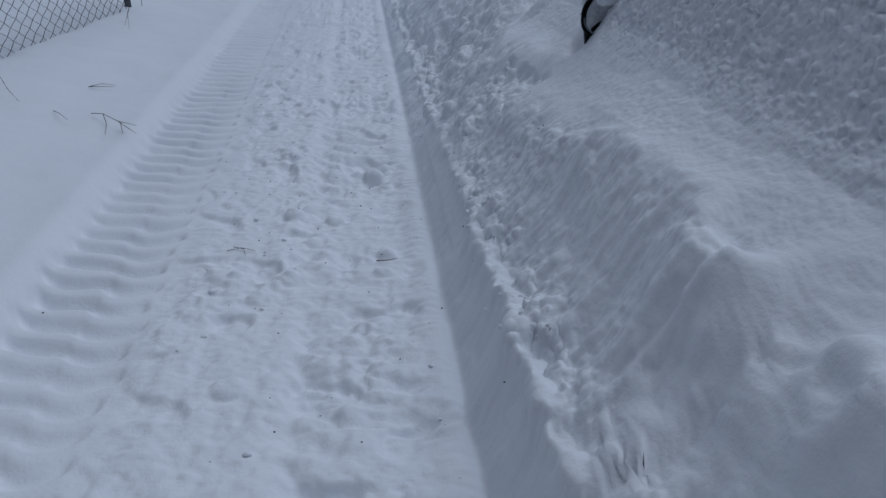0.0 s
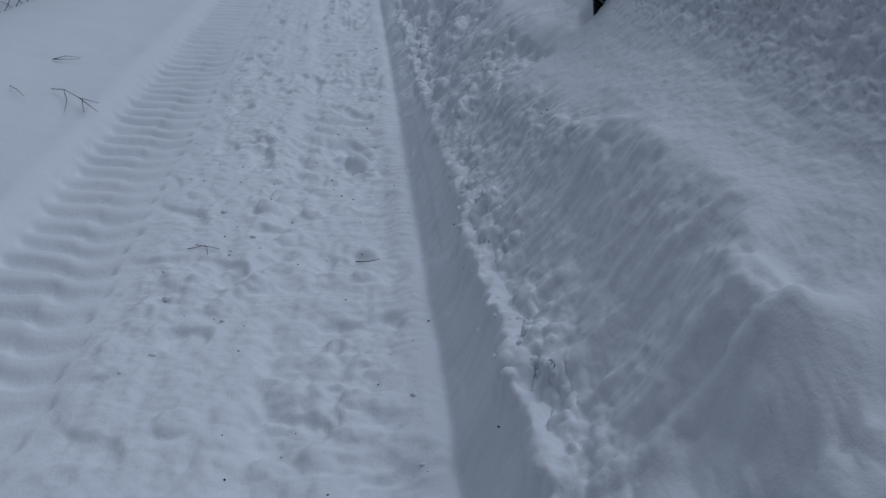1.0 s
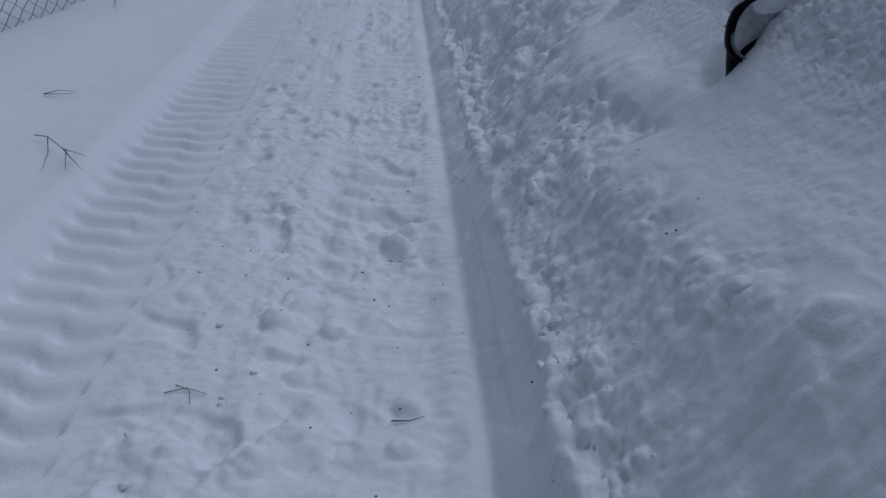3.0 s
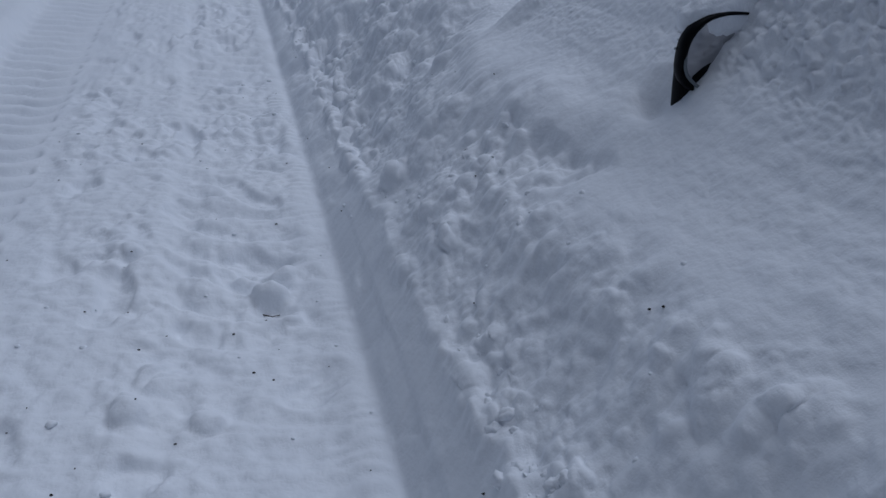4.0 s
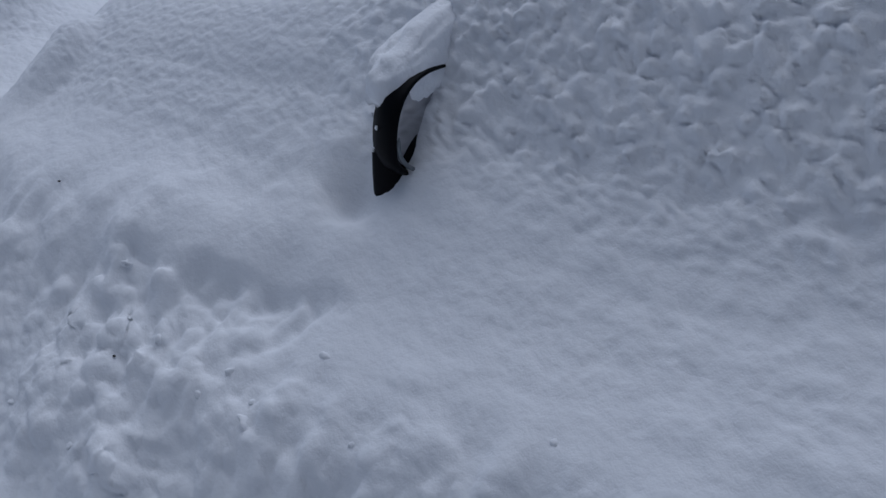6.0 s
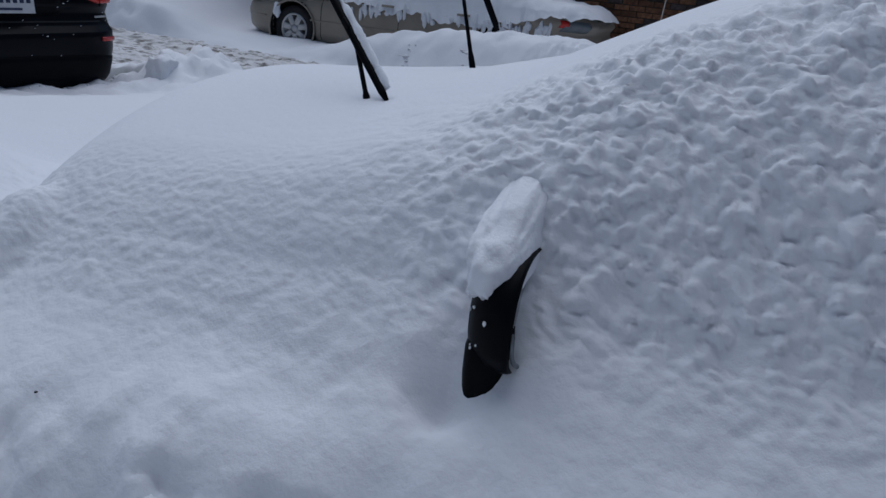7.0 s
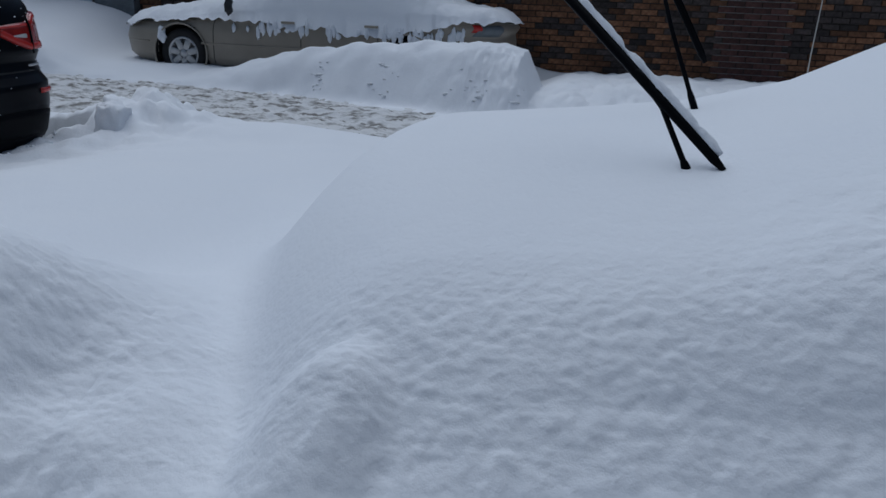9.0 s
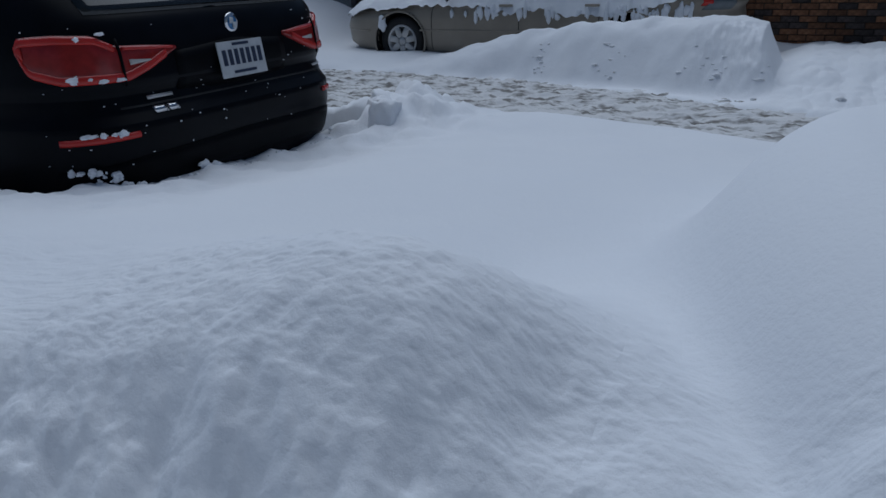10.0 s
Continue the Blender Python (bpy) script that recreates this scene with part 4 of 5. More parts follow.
for side in (-1, 1):
    lamp = thing("tail_light", "", "")
    own(suv, lamp)
    lamp["label"] = "red tail light with a bright outline"
    low = [(0.36, 0.908), (0.52, 0.845), (0.62, 0.815), (0.86, 0.815), (0.98, 0.855), (1.03, 0.925)]
    high = [(0.36, 0.925), (0.5, 0.937), (0.64, 0.945), (0.72, 0.985), (0.85, 0.992), (1.0, 0.985), (1.03, 0.955)]
    s1 = [side * v for v in span(0.36, 1.03, 40)]
    on_suv("lens", strip(suv_shell, s1, low, high, 0.016, 0.022, 8), RED_LENS, "", lamp)
    on_suv("light_tube", strip(suv_shell, [side * v for v in span(0.42, 1.02, 36)], [(a, z + 0.002) for a, z in low], [(a, z + 0.034) for a, z in low], 0.022, 0.010), RED_TUBE, "bright red light band", lamp)
    on_suv("light_tube", strip(suv_shell, [side * v for v in span(0.655, 1.02, 24)], [(a, z - 0.030) for a, z in high], [(a, z - 0.003) for a, z in high], 0.022, 0.010), RED_TUBE, "bright red light band", lamp)
    on_suv("light_tube", strip(suv_shell, [side * v for v in span(0.985, 1.028, 6)], [(0.9, 0.87), (1.03, 0.925)], [(0.9, 0.97), (1.03, 0.958)], 0.022, 0.010), RED_TUBE, "bright red light band", lamp)
    on_suv("light_tube", strip(suv_shell, [side * v for v in span(0.38, 0.62, 16)], [(0.36, 0.915), (0.62, 0.928)], [(0.36, 0.924), (0.62, 0.941)], 0.021, 0.008), RED_TUBE, "bright red light band", lamp)
    on_suv("reversing_lens", strip(suv_shell, [side * v for v in span(0.50, 0.60, 8)], [(0.5, 0.880), (0.6, 0.872)], [(0.5, 0.886), (0.6, 0.893)], 0.020, 0.008), CLEAR_LENS, "clear reversing light", lamp)
    on_suv("lamp_joint", strip(suv_shell, [side * v for v in span(0.632, 0.640, 1)], [(0.6, 0.80)], [(0.6, 0.97)], 0.024, 0.012), BLACK, "", lamp)
    on_suv("reflector", strip(suv_shell, [side * v for v in span(0.63, 0.92, 14)], [(0.63, 0.608), (0.92, 0.598)], [(0.63, 0.632), (0.92, 0.622)], 0.012, 0.014), RED_TUBE, "narrow red reflector")
plate_at = suv_shell.wrap(0.02, 0.837, 0.022)
tilt = Matrix.Rotation(radians(-9), 4, "X")
plate = thing("licence_plate", "", "")
own(suv, plate)
plate["label"] = "white licence plate with blue bars"
bm = bmesh.new()
box(bm, (0.305, 0.006, 0.152), plate_at, 0.003, tilt)
part("plate_face", bm, PLATE_WHITE, plate, smooth=False)
for k in range(7):
    bm = bmesh.new()
    dx = -0.118 + 0.0393 * k
    box(bm, (0.024, 0.003, 0.066), plate_at + tilt @ Vector((dx, -0.004, 0.008)), 0.0008, tilt)
    part("bar", bm, PLATE_BLUE, plate, smooth=False)
for zz, wide in ((0.062, 0.11), (-0.055, 0.15)):
    bm = bmesh.new()
    box(bm, (wide, 0.003, 0.012), plate_at + tilt @ Vector((0, -0.004, zz)), 0.0008, tilt)
    part("bar", bm, PLATE_BLUE, plate, smooth=False)
badge_at = suv_shell.wrap(0.02, 0.985, 0.006)
badge = thing("badge", "", "")
own(suv, badge)
for name, r0, r1, mat, d in (("ring", 0.0, 0.042, CHROME, 0.004), ("field", 0.0, 0.029, BADGE_BLUE, 0.008)):
    bm = bmesh.new()
    prof = [(0.0, d), (r1 - 0.004, d), (r1, d - 0.003), (r1, -0.004)]
    lathe(bm, prof, (0, 0, 0), 32)
    bmesh.ops.transform(bm, matrix=Matrix.Translation(badge_at) @ Matrix.Rotation(radians(-90), 4, "Z") @ Matrix.Identity(4), verts=bm.verts)
    part(name, bm, mat, badge)
for k in (0, 1):
    bm = bmesh.new()
    box(bm, (0.026, 0.003, 0.026), badge_at + Vector((-0.0105 + 0.021 * k, -0.010, 0.0105 - 0.021 * k)), 0.002)
    part("quarter", bm, PLATE_WHITE, badge, smooth=False)
# plain bars in place of the model lettering
for a, b, zl, zh in ((-0.52, -0.455, 0.683, 0.707), (-0.445, -0.395, 0.683, 0.707), (-0.53, -0.40, 0.735, 0.748), (0.62, 0.76, 0.735, 0.745)):
    on_suv("badge_bar", strip(suv_shell, span(a, b, 4), [(0, zl)], [(0, zh)], 0.010, 0.012, 1), CHROME if zh - zl > 0.02 else ALLOY, "plain metal bar")
for k in range(90):
    s, z = random.uniform(-0.98, 0.95), random.uniform(0.42, 1.02)
    if k < 14:
        s, z = random.choice((random.gauss(-0.80, 0.03), random.gauss(-0.70, 0.03), random.gauss(-0.74, 0.03))), random.choice((0.825, 0.835, 0.975, 0.99, 0.634))
    if k == 0:
        bm_flakes = bmesh.new()
    r = random.uniform(0.0015, 0.004) if k >= 14 else random.uniform(0.006, 0.016)
    lump(bm_flakes, suv_shell.wrap(s, z, 0.020 if k < 14 else 0.006), (r * random.uniform(1.2, 2.4), r * 0.7, r * random.uniform(0.5, 0.9)), k, None, 3 if k < 14 else 1)
on_bumper = part("snow_flakes", bm_flakes, SNOW_SOFT)
tagged(on_bumper, "specks of snow stuck to the dark car's tail", "snow", kind="stuff")


# ---- the beige saloon ----
saloon = thing("car", "beige saloon parked by a brick wall under thick snow", "car", (9.5, 8.3, 0))
saloon_shell = Shell(9.52, 5.80, [(0.20, 0.25, 4.92, 0.84), (0.30, 0.13, 5.05, 0.90), (0.50, 0.1, 5.08, 0.92), (0.62, 0.1, 5.04, 0.922), (0.70, 0.12, 4.85, 0.915), (0.78, 0.06, 4.35, 0.905),
                                  (0.85, 0.12, 3.95, 0.89), (0.90, 0.3, 3.6, 0.87), (0.94, 0.75, 3.45, 0.84), (1.1, 1.05, 3.1, 0.76), (1.25, 1.4, 2.75, 0.69), (1.36, 1.75, 2.4, 0.60), (1.40, 1.95, 2.1, 0.4)], 4.5)
own(saloon, part("body", shell_mesh(saloon_shell, np.linspace(0.20, 1.40, 46), 30, 170, [(9.87, 0.34, 0.35), (7.0, 0.34, 0.35)]), PAINT_BEIGE))
for y in (9.87, 7.0):
    w = wheel(saloon, 8.66, y, 0.33, 0.308, -1, 0.66, 0.08)
    w.matrix_parent_inverse = Matrix.Translation(-saloon.location)
    w = wheel(saloon, 10.38, y, 0.33, 0.308, 1)
    w.matrix_parent_inverse = Matrix.Translation(-saloon.location)
    bm = bmesh.new()
    tube(bm, [(8.598, y + 0.353 * math.cos(a), 0.34 + 0.353 * math.sin(a)) for a in [math.pi * (-0.12 + 1.24 * k / 24) for k in range(25)]], 0.012, 8)
    own(saloon, part("arch_lip", bm, PAINT_BEIGE))
    bm = bmesh.new()
    lathe(bm, [(0.355, 0.0), (0.35, 0.30), (0.0, 0.30)], (8.62, y, 0.34), 40)
    own(saloon, part("wheel_well", bm, RUBBER))
for y, z0, z1 in ((9.44, 0.24, 0.86), (8.30, 0.24, 0.86), (7.35, 0.24, 0.86)):
    bm = bmesh.new()
    q = lambda yy, zz: saloon_shell.point(-1, (yy - 5.8 - sum(saloon_shell.at(zz)[:2]) / 2) / ((saloon_shell.at(zz)[1] - saloon_shell.at(zz)[0]) / 2), zz, 0.001)
    tube(bm, [q(y + 0.03 * (z0 - z), z) for z in span(z0, z1, 10)], 0.005, 6)
    own(saloon, part("shut_line", bm, PAINT_DARK_BEIGE))
for y in (8.45, 7.42):
    bm = bmesh.new()
    box(bm, (0.03, 0.17, 0.028), q(y, 0.76) + Vector((-0.015, 0, 0)), 0.010)
    own(saloon, part("door_handle", bm, PAINT_BEIGE))
bm = bmesh.new()
tube(bm, [q(y, 0.47) for y in span(5.95, 9.6, 20)], 0.014, 6)
own(saloon, part("side_moulding", bm, PAINT_BEIGE))
bm = bmesh.new()
tube(bm, [saloon_shell.point(p, qq, 0.46, 0.002) for p, qq in [(-1, 0.86), (-1, 0.93), (-1, 1), (-0.8, 1), (-0.4, 1), (0, 1), (0.4, 1)]], 0.012, 6)
own(saloon, part("bumper_moulding", bm, PAINT_BEIGE))
bm = bmesh.new()
lump(bm, (8.53, 9.17, 0.91), (0.06, 0.05, 0.10), 2, None, 3)
own(saloon, part("door_mirror", bm, PAINT_GREY, None, "grey door mirror half covered in snow"))
lamp_box = [("red_lamp", RED_TUBE, 0.885, 1.0, 0.745, 0.83), ("pale_lamp", METAL_BOX, 0.60, 0.88, 0.70, 0.83)]
for name, mat, a, b, z0, z1 in lamp_box:
    own(saloon, part(name, strip(saloon_shell, [-v for v in span(a, b + 0.06, 10)], [(0, z0)], [(0, z1)], 0.012, 0.02), mat))


def draped(shell, name, label, hem, thick, drips):
    """Snow lying over a body: a blanket that follows its top and hangs over the sides to a ragged hem."""
    gx, gy = np.meshgrid(np.linspace(shell.cx - 1.02, shell.cx + 1.02, 92), np.linspace(shell.y0 - 0.06, shell.y0 + 5.22, 230))
    top = np.full(gx.shape, -1.0)
    for z in np.linspace(0.60, float(shell.z[-1]), 90):
        r, f, w = shell.at(z)
        inside = np.abs((gx - shell.cx) / (w + 0.045)) ** shell.power + np.abs((gy - shell.y0 - (r + f) / 2) / ((f - r) / 2 + 0.045)) ** shell.power <= 1
        top = np.where(inside, z, top)
    keep = top > 0
    low = hem(gx, gy)
    h = np.where(keep, np.maximum(top, low), low)
    for _ in range(14):
        h[1:-1, 1:-1] = (h[1:-1, 1:-1] * 2 + h[:-2, 1:-1] + h[2:, 1:-1] + h[1:-1, :-2] + h[1:-1, 2:]) / 6
    border = keep.copy()
    for _ in range(2):
        border[1:-1, 1:-1] &= border[:-2, 1:-1] & border[2:, 1:-1] & border[1:-1, :-2] & border[1:-1, 2:]
    depth, inner = border.astype(float), border.copy()
    for _ in range(11):
        inner[1:-1, 1:-1] &= inner[:-2, 1:-1] & inner[2:, 1:-1] & inner[1:-1, :-2] & inner[1:-1, 2:]
        depth = depth + inner
    h = h + np.where(border, thick * (0.12 + 0.88 * np.sin(depth / 12 * np.pi / 2)) * (1 + 0.35 * fbm(gx, gy, 1.6, 3, 201)) + 0.012 * fbm(gx, gy, 9, 3, 202), 0)
    h = np.where(border, h, np.minimum(h, low))
    cells_kept = keep[:-1, :-1] & keep[1:, :-1] & keep[:-1, 1:] & keep[1:, 1:]
    made = tagged(sheet(name, gx, gy, h, cells_kept, SNOW), label, "snow")
    for y, z, length in drips:
        c = shell.point(-1, (y - shell.y0 - sum(shell.at(z)[:2]) / 2) / ((shell.at(z)[1] - shell.at(z)[0]) / 2), z, 0.015)
        bm = bmesh.new()
        lump(bm, (c.x, c.y, c.z), (0.022, 0.018 + 0.014 * random.random(), length), y * 7)
        part("drip", bm, SNOW_SOFT, made)
    return made


def saloon_hem(x, y):
    base = np.interp(y, (5.8, 6.1, 6.4, 7.2, 7.6, 8.0, 8.6, 9.3, 9.7, 10.4, 10.9), (0.87, 0.87, 0.84, 0.66, 0.63, 0.70, 0.72, 0.75, 0.75, 0.70, 0.63))
    return base + 0.035 * fbm(x * 0.2, y, 2.2, 3, 205) + 0.035 * fbm(x * 0.2, y, 9, 2, 206)


drips = []
for k in range(70):
    y = random.choice((random.uniform(6.1, 7.2), random.uniform(7.8, 8.9), random.uniform(6.2, 9.3)))
    drips.append((y, random.uniform(0.62, 0.74), random.uniform(0.03, 0.09)))
saloon_snow = draped(saloon_shell, "snow_cover", "thick snow with frozen drips over the saloon", saloon_hem, 0.10, drips)
bm = bmesh.new()
lump(bm, (8.61, 10.12, 0.55), (0.03, 0.055, 0.09), 4, None, 3)
arch_snow = tagged(part("snow_clump", bm, SNOW), "clump of snow wedged in the saloon's wheel arch", "snow")


for ob in (saloon, saloon_snow, arch_snow):
    ob.location += Vector((0.26, 0.17, 0.0))


# ---- chain-link fence beside the lane ----
fence = thing("fence", "galvanised chain-link fence standing in snow", "fence", (-2.52, 6.0, 0.1))
bm = bmesh.new()
pitch, y0, y1 = 0.075, 3.6, 8.75
nw = int((y1 - y0) / pitch)
for k in range(nw):
    pts = []
    for j in range(34):
        yy = y0 + pitch * k + (pitch * 0.5 if (j + k) % 2 else -pitch * 0.5) * 1.02
        pts.append((-2.52 + 0.11 * (yy - 6.4) + (0.004 if j % 2 else -0.004), yy, 0.02 + 0.0375 * 1.15 * j))
    tube(bm, pts, 0.0025, 4)
own(fence, part("chain_link", bm, WIRE))
for y in (3.55, 6.15, 8.78):
    bm = bmesh.new()
    fx = -2.55 + 0.11 * (y - 6.4)
    tube(bm, ((fx, y, -0.05), (fx, y, 1.46), (fx, y, 1.48)), (0.028, 0.028, 0.02), 14)
    own(fence, part("post", bm, WIRE))
bm = bmesh.new()
tube(bm, ((-2.55 + 0.11 * (3.55 - 6.4), 3.55, 1.45), (-2.55 + 0.11 * (8.78 - 6.4), 8.78, 1.45)), 0.02, 10)
own(fence, part("top_rail", bm, WIRE))


# ---- dry twigs and grit on the snow ----
def twig(x, y, runs, label, thick=1.0):
    bm = bmesh.new()
    z0 = ground_at(x, y)
    for pts in runs:
        tube(bm, [(x + a, y + b, z0 + c) for a, b, c in pts], [0.0022 * thick] + [0.0016 * thick] * (len(pts) - 2) + [0.0007], 5)
    tagged(part("twig", bm, TWIG), label, "twig", "twigs in the snow")


twig(-1.68, 5.48, [[(0, 0, 0.02), (0.08, -0.06, 0.03), (0.19, -0.20, 0.025), (0.30, -0.27, 0.015)], [(0.19, -0.20, 0.025), (0.27, -0.32, 0.02), (0.33, -0.40, 0.01)],
                   [(0.08, -0.06, 0.03), (0.14, -0.22, 0.02), (0.17, -0.37, 0.005)], [(0.21, -0.22, 0.025), (0.26, -0.38, 0.005)]], "forked dry twig sticking out of smooth snow")
twig(-1.85, 6.03, [[(0, 0, 0.01), (0.07, 0.02, 0.02), (0.16, 0.01, 0.008)], [(0, 0, 0.01), (0.08, -0.02, 0.012), (0.15, 0.0, 0.004)]], "two dry stalks lying on snow")
twig(-1.87, 5.48, [[(0, 0, 0.012), (0.06, -0.08, 0.016), (0.13, -0.18, 0.004)]], "short dry stalk in snow")
twig(-2.33, 5.97, [[(0, 0, 0.03), (0.10, -0.17, 0.03), (0.22, -0.40, 0.02), (0.36, -0.63, 0.004)]], "long thin dry stalk in snow")
twig(-2.12, 8.2, [[(0, 0, 0.12), (0.03, -0.2, 0.10), (0.09, -0.45, 0.01)], [(0, 0, 0.12), (0.0, -0.12, 0.06), (-0.01, -0.2, 0.0)]], "bent dry stalk in snow")
twig(-2.2, 8.9, [[(0, 0, 0.0), (0.01, 0, 0.12), (0.0, 0.02, 0.26)], [(0.01, 0, 0.1), (0.05, 0, 0.2), (0.07, 0.02, 0.27)]], "upright dry weed in snow")
twig(-0.74, 3.80, [[(0, 0, 0.005), (0.05, 0.01, 0.008), (0.10, -0.01, 0.003)], [(0.02, 0.03, 0.004), (0.06, 0.0, 0.008), (0.07, -0.05, 0.002)]], "broken bits of twig on packed snow", 0.6)
twig(-0.19, 4.49, [[(-0.035, 0.01, 0.004), (-0.01, -0.008, 0.006), (0.03, 0.004, 0.004)]], "thin strip of bark on packed snow", 0.9)
twig(-0.17, 3.67, [[(-0.04, 0.0, 0.006), (0.0, -0.006, 0.008), (0.035, 0.008, 0.006)]], "thin strip of bark on packed snow", 0.9)

bm = bmesh.new()
spots = [(-0.415 + 0.465, 5.2), (-0.56, 4.78), (0.35, 3.58), (0.34, 3.60), (0.20, 2.63), (0.07, 2.67), (0.08, 3.29), (0.09, 3.59), (-0.60, 3.40), (-1.28, 3.66), (-1.28, 3.49),
         (-0.30, 4.38), (-0.26, 4.2), (-0.16, 3.05), (-0.19, 3.7), (-0.24, 3.45), (0.04, 4.85), (0.02, 5.6), (0.28, 4.31)]
for k in range(46):
    spots.append((random.uniform(-0.9, 0.0), random.uniform(2.6, 7.0)))
for k in range(4):
    spots.append((random.uniform(0.1, 0.5), random.uniform(2.5, 6.2)))
for k, (x, y) in enumerate(spots):
    r = random.uniform(0.0016, 0.0028) if k < 19 else random.uniform(0.0012, 0.0026)
    lump(bm, (x, y, ground_at(x, y) + r * 0.3 + (0.007 if x > 0.1 else 0)), (r * random.uniform(0.8, 1.8), r * random.uniform(0.8, 1.4), r * 0.7), k)
tagged(part("grit", bm, GRIT), "dark grit and bark crumbs scattered on the snow", "grit", kind="stuff")

# loose crumbs of snow along the bank's foot and shoulder
bm = bmesh.new()
rnd = random.Random(11)
for k in range(420):
    y = rnd.uniform(2.3, 6.9)
    if k % 3:
        x = 0.14 + rnd.gauss(0, 0.035) - 0.01 * math.sin(y * 3)
    elif k % 2:
        x, y = rnd.uniform(0.12, 0.34), rnd.uniform(3.7, 6.8)
    else:
        x, y = 0.30 + rnd.gauss(0, 0.07), rnd.choice((rnd.gauss(4.1, 0.35), rnd.gauss(5.7, 0.4)))
    if noise.noise(Vector((x * 4, y * 2.2, 1.0))) + rnd.uniform(-0.25, 0.25) < 0:
        continue
    r = 0.003 + 0.006 * rnd.random() ** 2
    lump(bm, (x, y, ground_at(x, y) - 0.45 * r), (r * rnd.uniform(0.8, 1.4), r * rnd.uniform(0.8, 1.4), r * 0.85), k)
for k in range(50):
    x, y = rnd.uniform(-0.85, -0.02), rnd.uniform(2.4, 6.5)
    r = 0.003 + 0.007 * rnd.random() ** 2
    lump(bm, (x, y, ground_at(x, y) + 0.2 * r), (r * 1.3, r, r * 0.7), k)
tagged(part("snow_crumbs", bm, SNOW), "loose crumbs and clods of snow fallen from the bank", "snow", kind="stuff")

bm = bmesh.new()
for k in range(120):
    if k % 8:
        x, y = 0.14 + rnd.gauss(0, 0.02), rnd.uniform(2.3, 4.0)
        r = 0.006 + 0.010 * rnd.random() ** 2
    else:
        x, y = rnd.uniform(0.16, 0.40), rnd.choice((rnd.gauss(4.15, 0.2), rnd.gauss(5.7, 0.4)))
        r = 0.007 + 0.009 * rnd.random() ** 2
    if noise.noise(Vector((x * 3, y * 4.5, 7.0))) + rnd.uniform(-0.15, 0.15) < 0.06:
        continue
    turn = Euler((rnd.uniform(0, 6), rnd.uniform(0, 6), rnd.uniform(0, 6))).to_matrix().to_4x4()
    lump(bm, (x, y, ground_at(x, y) - 0.6 * r), (r * rnd.uniform(1.0, 1.6), r * 1.2, r * rnd.uniform(0.7, 1.0)), k + 300, turn, 3)
tagged(part("snow_clods", bm, SNOW), "broken clods of snow along the ploughed bank", "snow", kind="stuff")

# blocks of cut snow by the dark car and soiled lumps at the windrow's end


def snow_block(x, y, z, size, k):
    """A broken block of packed snow: a cut cube with worn, crumbling edges."""
    bm = bmesh.new()
    bmesh.ops.create_cube(bm, size=2.0)
    bmesh.ops.subdivide_edges(bm, edges=bm.edges[:], cuts=9, use_grid_fill=True)
    turn = Euler((0.2 * math.sin(k * 2.1), 0.25 * math.cos(k * 1.7), k * 1.1)).to_matrix()
    for v in bm.verts:
        c = v.co.copy()
        p = c * (1.0 - 0.22 * max(0.0, c.length - 1.0))
        p = p * (1 + 0.16 * noise.noise(c * 1.3 + Vector((k * 5, 0, 0))) + 0.12 * noise.fractal(c * 3 + Vector((0, k * 3, 0)), 1.0, 2.0, 3))
        v.co = Vector((x, y, z)) + turn @ Vector((p.x * size[0], p.y * size[1], p.z * size[2]))
    tagged(part("snow_block", bm, SNOW), "broken block of shovelled snow beside the dark car", "snow", "shovelled snow blocks")


for k, (x, y, z, size) in enumerate(((3.45, 7.24, 0.42, (0.065, 0.075, 0.12)), (3.55, 7.31, 0.40, (0.085, 0.08, 0.13)), (3.68, 7.36, 0.46, (0.09, 0.08, 0.08)), (3.47, 7.17, 0.34, (0.06, 0.055, 0.08)))):
    snow_block(x, y, z, size, k)
bm = bmesh.new()
for k in range(44):
    y = random.choice((random.gauss(5.95, 0.15), random.gauss(6.1, 0.2), random.gauss(7.1, 0.1), random.gauss(7.9, 0.05)))
    x = float(np.interp(y, (5.7, 6.3, 7.25, 8.0), (7.3, 7.42, 7.78, 8.0))) + random.uniform(0.0, 0.25)
    r = 0.006 + 0.016 * random.random() ** 2
    lump(bm, (x, y, ground_at(x, y) - 0.35 * r), (r * 1.2, r * random.uniform(1.2, 3.0), r * 0.8), k, None, 3)
for k in range(18):
    x, y = random.uniform(6.9, 7.2), random.uniform(5.0, 9.2)
    r = random.uniform(0.01, 0.03)
    lump(bm, (x, y, ground_at(x, y)), (r, r * 1.3, r), k + 90)
tagged(part("soiled_lumps", bm, DIRTY), "soiled frozen lumps along the ploughed windrow", "snow", kind="stuff")

bm = bmesh.new()
for k in range(150):
    sx = random.choice((random.gauss(-0.80, 0.07), random.uniform(-0.95, 0.95), random.gauss(0.9, 0.05)))
    r = 0.004 + 0.012 * random.random() ** 3
    at = suv_shell.wrap(max(-0.97, min(0.97, sx)), 0.5, 0.01)
    lift = 0.045 if -0.9 < sx < -0.7 else 0.2 * r
    lump(bm, (at.x, at.y - random.uniform(0.004, 0.03), ground_at(at.x, at.y - 0.02) + random.uniform(-0.5, 1) * lift), (r * random.uniform(1, 2), r, r * random.uniform(0.7, 1.2)), k, None, 3)
tagged(part("bumper_snow", bm, SNOW), "icy lumps of snow against the dark car's bumper", "snow", kind="stuff")

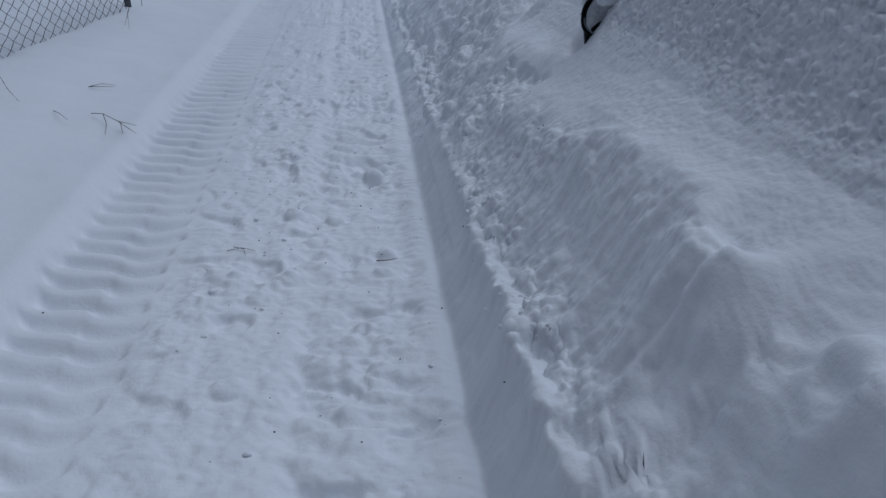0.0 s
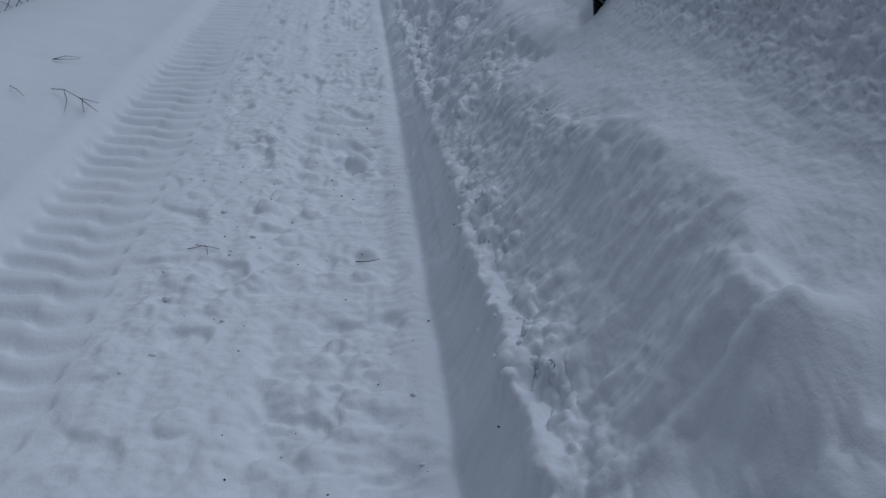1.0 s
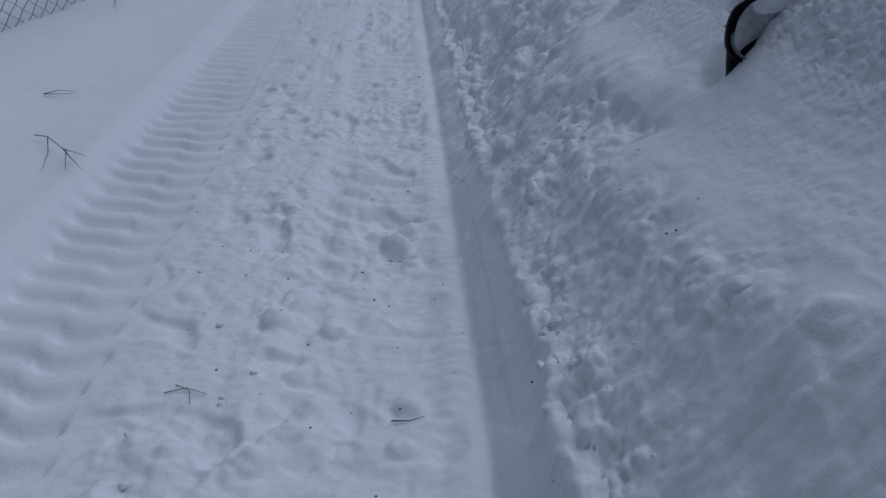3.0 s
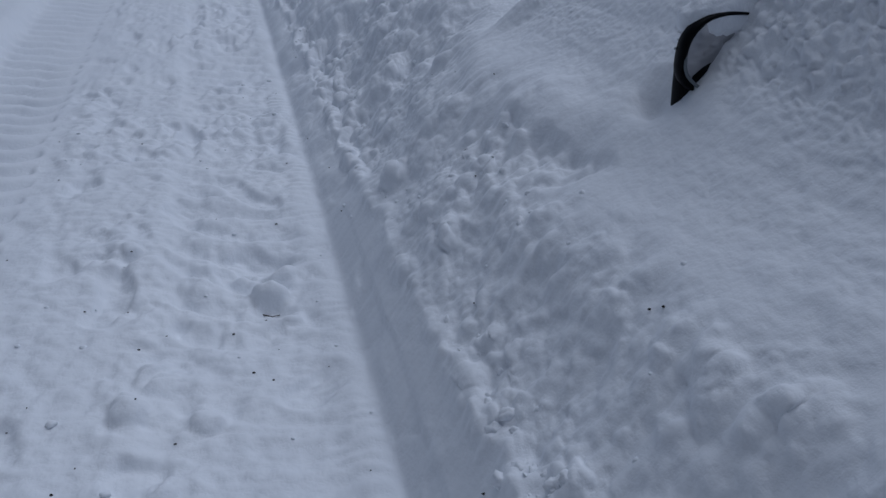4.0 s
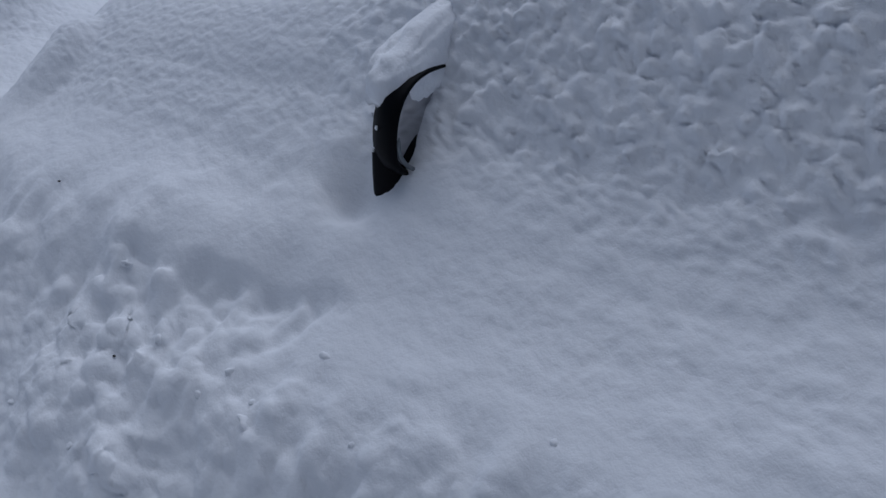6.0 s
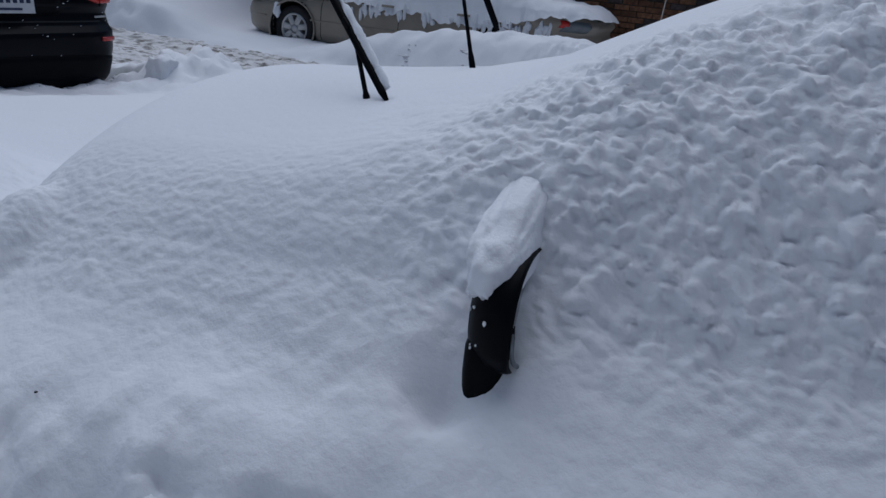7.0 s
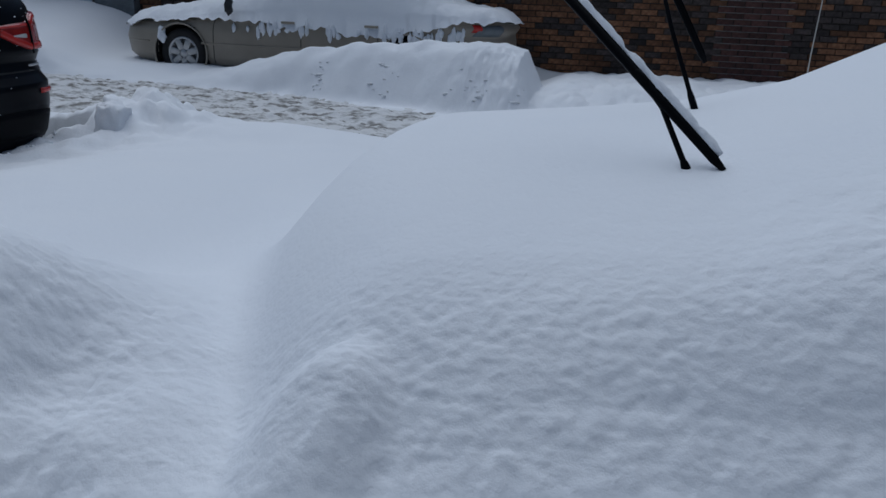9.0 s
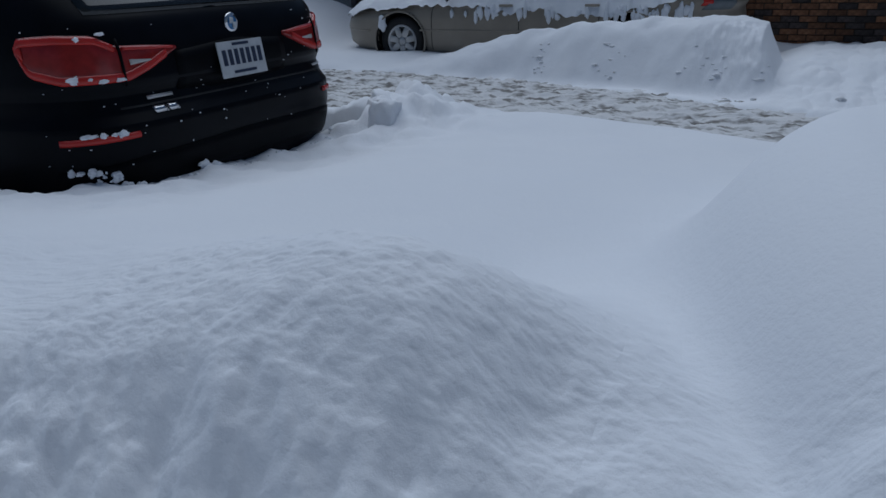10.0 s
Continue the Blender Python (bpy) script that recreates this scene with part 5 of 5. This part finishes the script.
# ---- an added wall, never in view, that blocks low sky from the west ----
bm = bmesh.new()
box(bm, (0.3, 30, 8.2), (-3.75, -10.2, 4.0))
tagged(part("shade_wall_west", bm, CONCRETE, None, smooth=False), "plain grey wall added out of view to shade the bank", "wall", kind="structure")

# ---- the brick building ----
WX = 10.9
bm = bmesh.new()
for y0, y1, z0, z1 in ((-14, 7.2, 0, 2.8), (7.2, 7.7, 0, 1.12), (7.2, 7.7, 2.3, 2.8), (7.7, 12.70, 0, 2.8), (12.70, 13.36, 2.15, 2.8), (13.36, 13.64, 0, 2.8), (13.64, 16.6, 2.4, 2.8), (16.6, 24, 0, 2.8)):
    box(bm, (0.3, y1 - y0, z1 - z0), (WX + 0.165, (y0 + y1) / 2, (z0 + z1) / 2))
wall = part("wall_east", bm, MORTAR, None, smooth=False)
tagged(wall, "brown and black brick wall with recessed dark mortar", "wall", kind="structure")
bm = bmesh.new()
box(bm, (9.0, 38.4, 0.25), (WX + 4.3, 5, 2.93), 0.02)
tagged(part("roof", bm, CONCRETE, None, smooth=False), "flat grey roof slab of the brick building", "roof", kind="structure")
bm = bmesh.new()
for x, y, sx, sy in ((WX + 8.4, 5, 0.3, 38), (WX + 4.3, -13.9, 8.0, 0.2), (WX + 4.3, 23.9, 8.0, 0.2)):
    box(bm, (sx, sy, 2.78), (x, y, 1.39))
tagged(part("wall_rear", bm, MORTAR, None, smooth=False), "plain rear and end walls of the brick building", "wall", kind="structure")


def opening(name, y0, y1, z0, z1, mat, label, category, ribs=0, across=True):
    o = thing(name, label, category, (WX + 0.1, (y0 + y1) / 2, z0), "structure")
    inner_y, inner_z = y1 - y0 - 0.10, z1 - z0 - 0.05
    bm = bmesh.new()
    if ribs:
        for k in range(ribs):
            box(bm, (0.05, inner_y, inner_z / ribs - 0.012), (WX + 0.11, (y0 + y1) / 2, z0 + inner_z * (k + 0.5) / ribs), 0.004)
        box(bm, (0.02, inner_y, inner_z), (WX + 0.13, (y0 + y1) / 2, z0 + inner_z / 2))
    else:
        box(bm, (0.05, inner_y, inner_z), (WX + 0.11, (y0 + y1) / 2, z0 + inner_z / 2), 0.004)
    own(o, part("panel", bm, mat, None, smooth=False))
    for yy in (y0 + 0.025, y1 - 0.025):
        bm = bmesh.new()
        box(bm, (0.09, 0.05, z1 - z0), (WX + 0.09, yy, (z0 + z1) / 2), 0.006)
        own(o, part("jamb", bm, DARK_FRAME if mat is DARK_GLASS else mat, None, smooth=False))
    bm = bmesh.new()
    box(bm, (0.09, y1 - y0 - 0.1, 0.05), (WX + 0.09, (y0 + y1) / 2, z1 - 0.025), 0.006)
    own(o, part("head", bm, DARK_FRAME if mat is DARK_GLASS else mat, None, smooth=False))
    return o


opening("window_1", 7.2, 7.7, 1.12, 2.3, DARK_GLASS, "narrow dark window in a brick wall", "window")
opening("door_1", 12.70, 13.36, 0, 2.15, PALE_DOOR, "pale painted metal door in a brick wall", "door")
opening("door_2", 13.64, 16.6, 0, 2.4, GREY_DOOR, "wide grey garage door with flush panels", "garage door", ribs=4)
cabinet = thing("meter_cabinet", "weathered grey metal cabinet against a brick wall", "cabinet", (WX - 0.1, 12.2, 0.2))
bm = bmesh.new()
box(bm, (0.16, 0.66, 0.78), (WX - 0.09, 12.2, 0.62), 0.012)
own(cabinet, part("body", bm, METAL_BOX, None, smooth=False))
for k in range(5):
    bm = bmesh.new()
    box(bm, (0.012, 0.60, 0.012), (WX - 0.174, 12.2, 0.60 + 0.075 * k), 0.003)
    own(cabinet, part("rib", bm, METAL_BOX, None, smooth=False))

# ---- bricks: stretchers in running bond, each on its own ----
L_BRICK, H_BRICK, COURSE = 0.200, 0.064, 0.0757


def brick_mesh(length):
    bm = bmesh.new()
    box(bm, (0.03, length, H_BRICK), (0, 0, 0))
    front = [e for e in bm.edges if all(v.co.x < 0 for v in e.verts)]
    bmesh.ops.bevel(bm, geom=front, offset=0.004, segments=1, affect="EDGES")
    me = bpy.data.meshes.new("brick")
    bm.to_mesh(me)
    bm.free()
    return me


whole = {}
for nm, mt in (("brown", BRICK_BROWN), ("dark", BRICK_DARK), ("maroon", BRICK_RED)):
    whole[nm] = brick_mesh(L_BRICK)
    whole[nm].materials.append(mt)
template = [v.co.copy() for v in whole["brown"].vertices]
template_faces = [tuple(p.vertices) for p in whole["brown"].polygons]
rest = {nm: ([], []) for nm in whole}
rng = random.Random(5)
near_count = 0
clump = lambda y, z: noise.noise(Vector((y * 1.4, z * 3.2, 2.0))) + 0.5 * noise.noise(Vector((y * 4, z * 9, 5.0)))
for row in range(36):
    z = 0.04 + COURSE * row
    shift = 0.105 if row % 2 else 0.0
    y = -3.0 + shift
    while y < 17.5:
        y += L_BRICK + 0.0105
        in_hole = (7.1 < y < 7.8 and 1.10 < z < 2.34) or (12.60 < y < 13.46 and z < 2.19) or (13.54 < y < 16.7 and z < 2.44)
        if in_hole:
            continue
        if 2.75 < y < 3.6 and z < 1.35:
            kind = "maroon"
        else:
            kind = "dark" if clump(y, z) + rng.uniform(-0.6, 0.6) > 0.10 else "brown"
        x = WX + 0.004 + rng.uniform(-0.003, 0.003)
        if 3.0 <= y <= 5.75 and near_count < 300 and row > 1:
            ob = bpy.data.objects.new("brick", whole[kind])
            scene.collection.objects.link(ob)
            ob.location = (x, y, z)
            ob.parent = wall
            near_count += 1
        else:
            vs, fs = rest[kind]
            base = len(vs)
            vs += [(c.x + x, c.y + y, c.z + z) for c in template]
            fs += [tuple(base + i for i in f) for f in template_faces]
for nm, (vs, fs) in rest.items():
    me = bpy.data.meshes.new("bricks")
    me.from_pydata(vs, [], fs)
    me.materials.append(whole[nm].materials[0])
    ob = new("bricks", me)
    ob.parent = wall
    ob["kind"] = "stuff"
bm = bmesh.new()
for z in [0.04 + COURSE * (r + 0.5) for r in range(3, 17)]:
    box(bm, (0.012, 0.9, 0.0095), (WX - 0.002, 3.17, z))
tagged(own(wall, part("pale_joints", bm, MORTAR_PALE, None, smooth=False)), "pale mortar joints in a bricked-up patch")
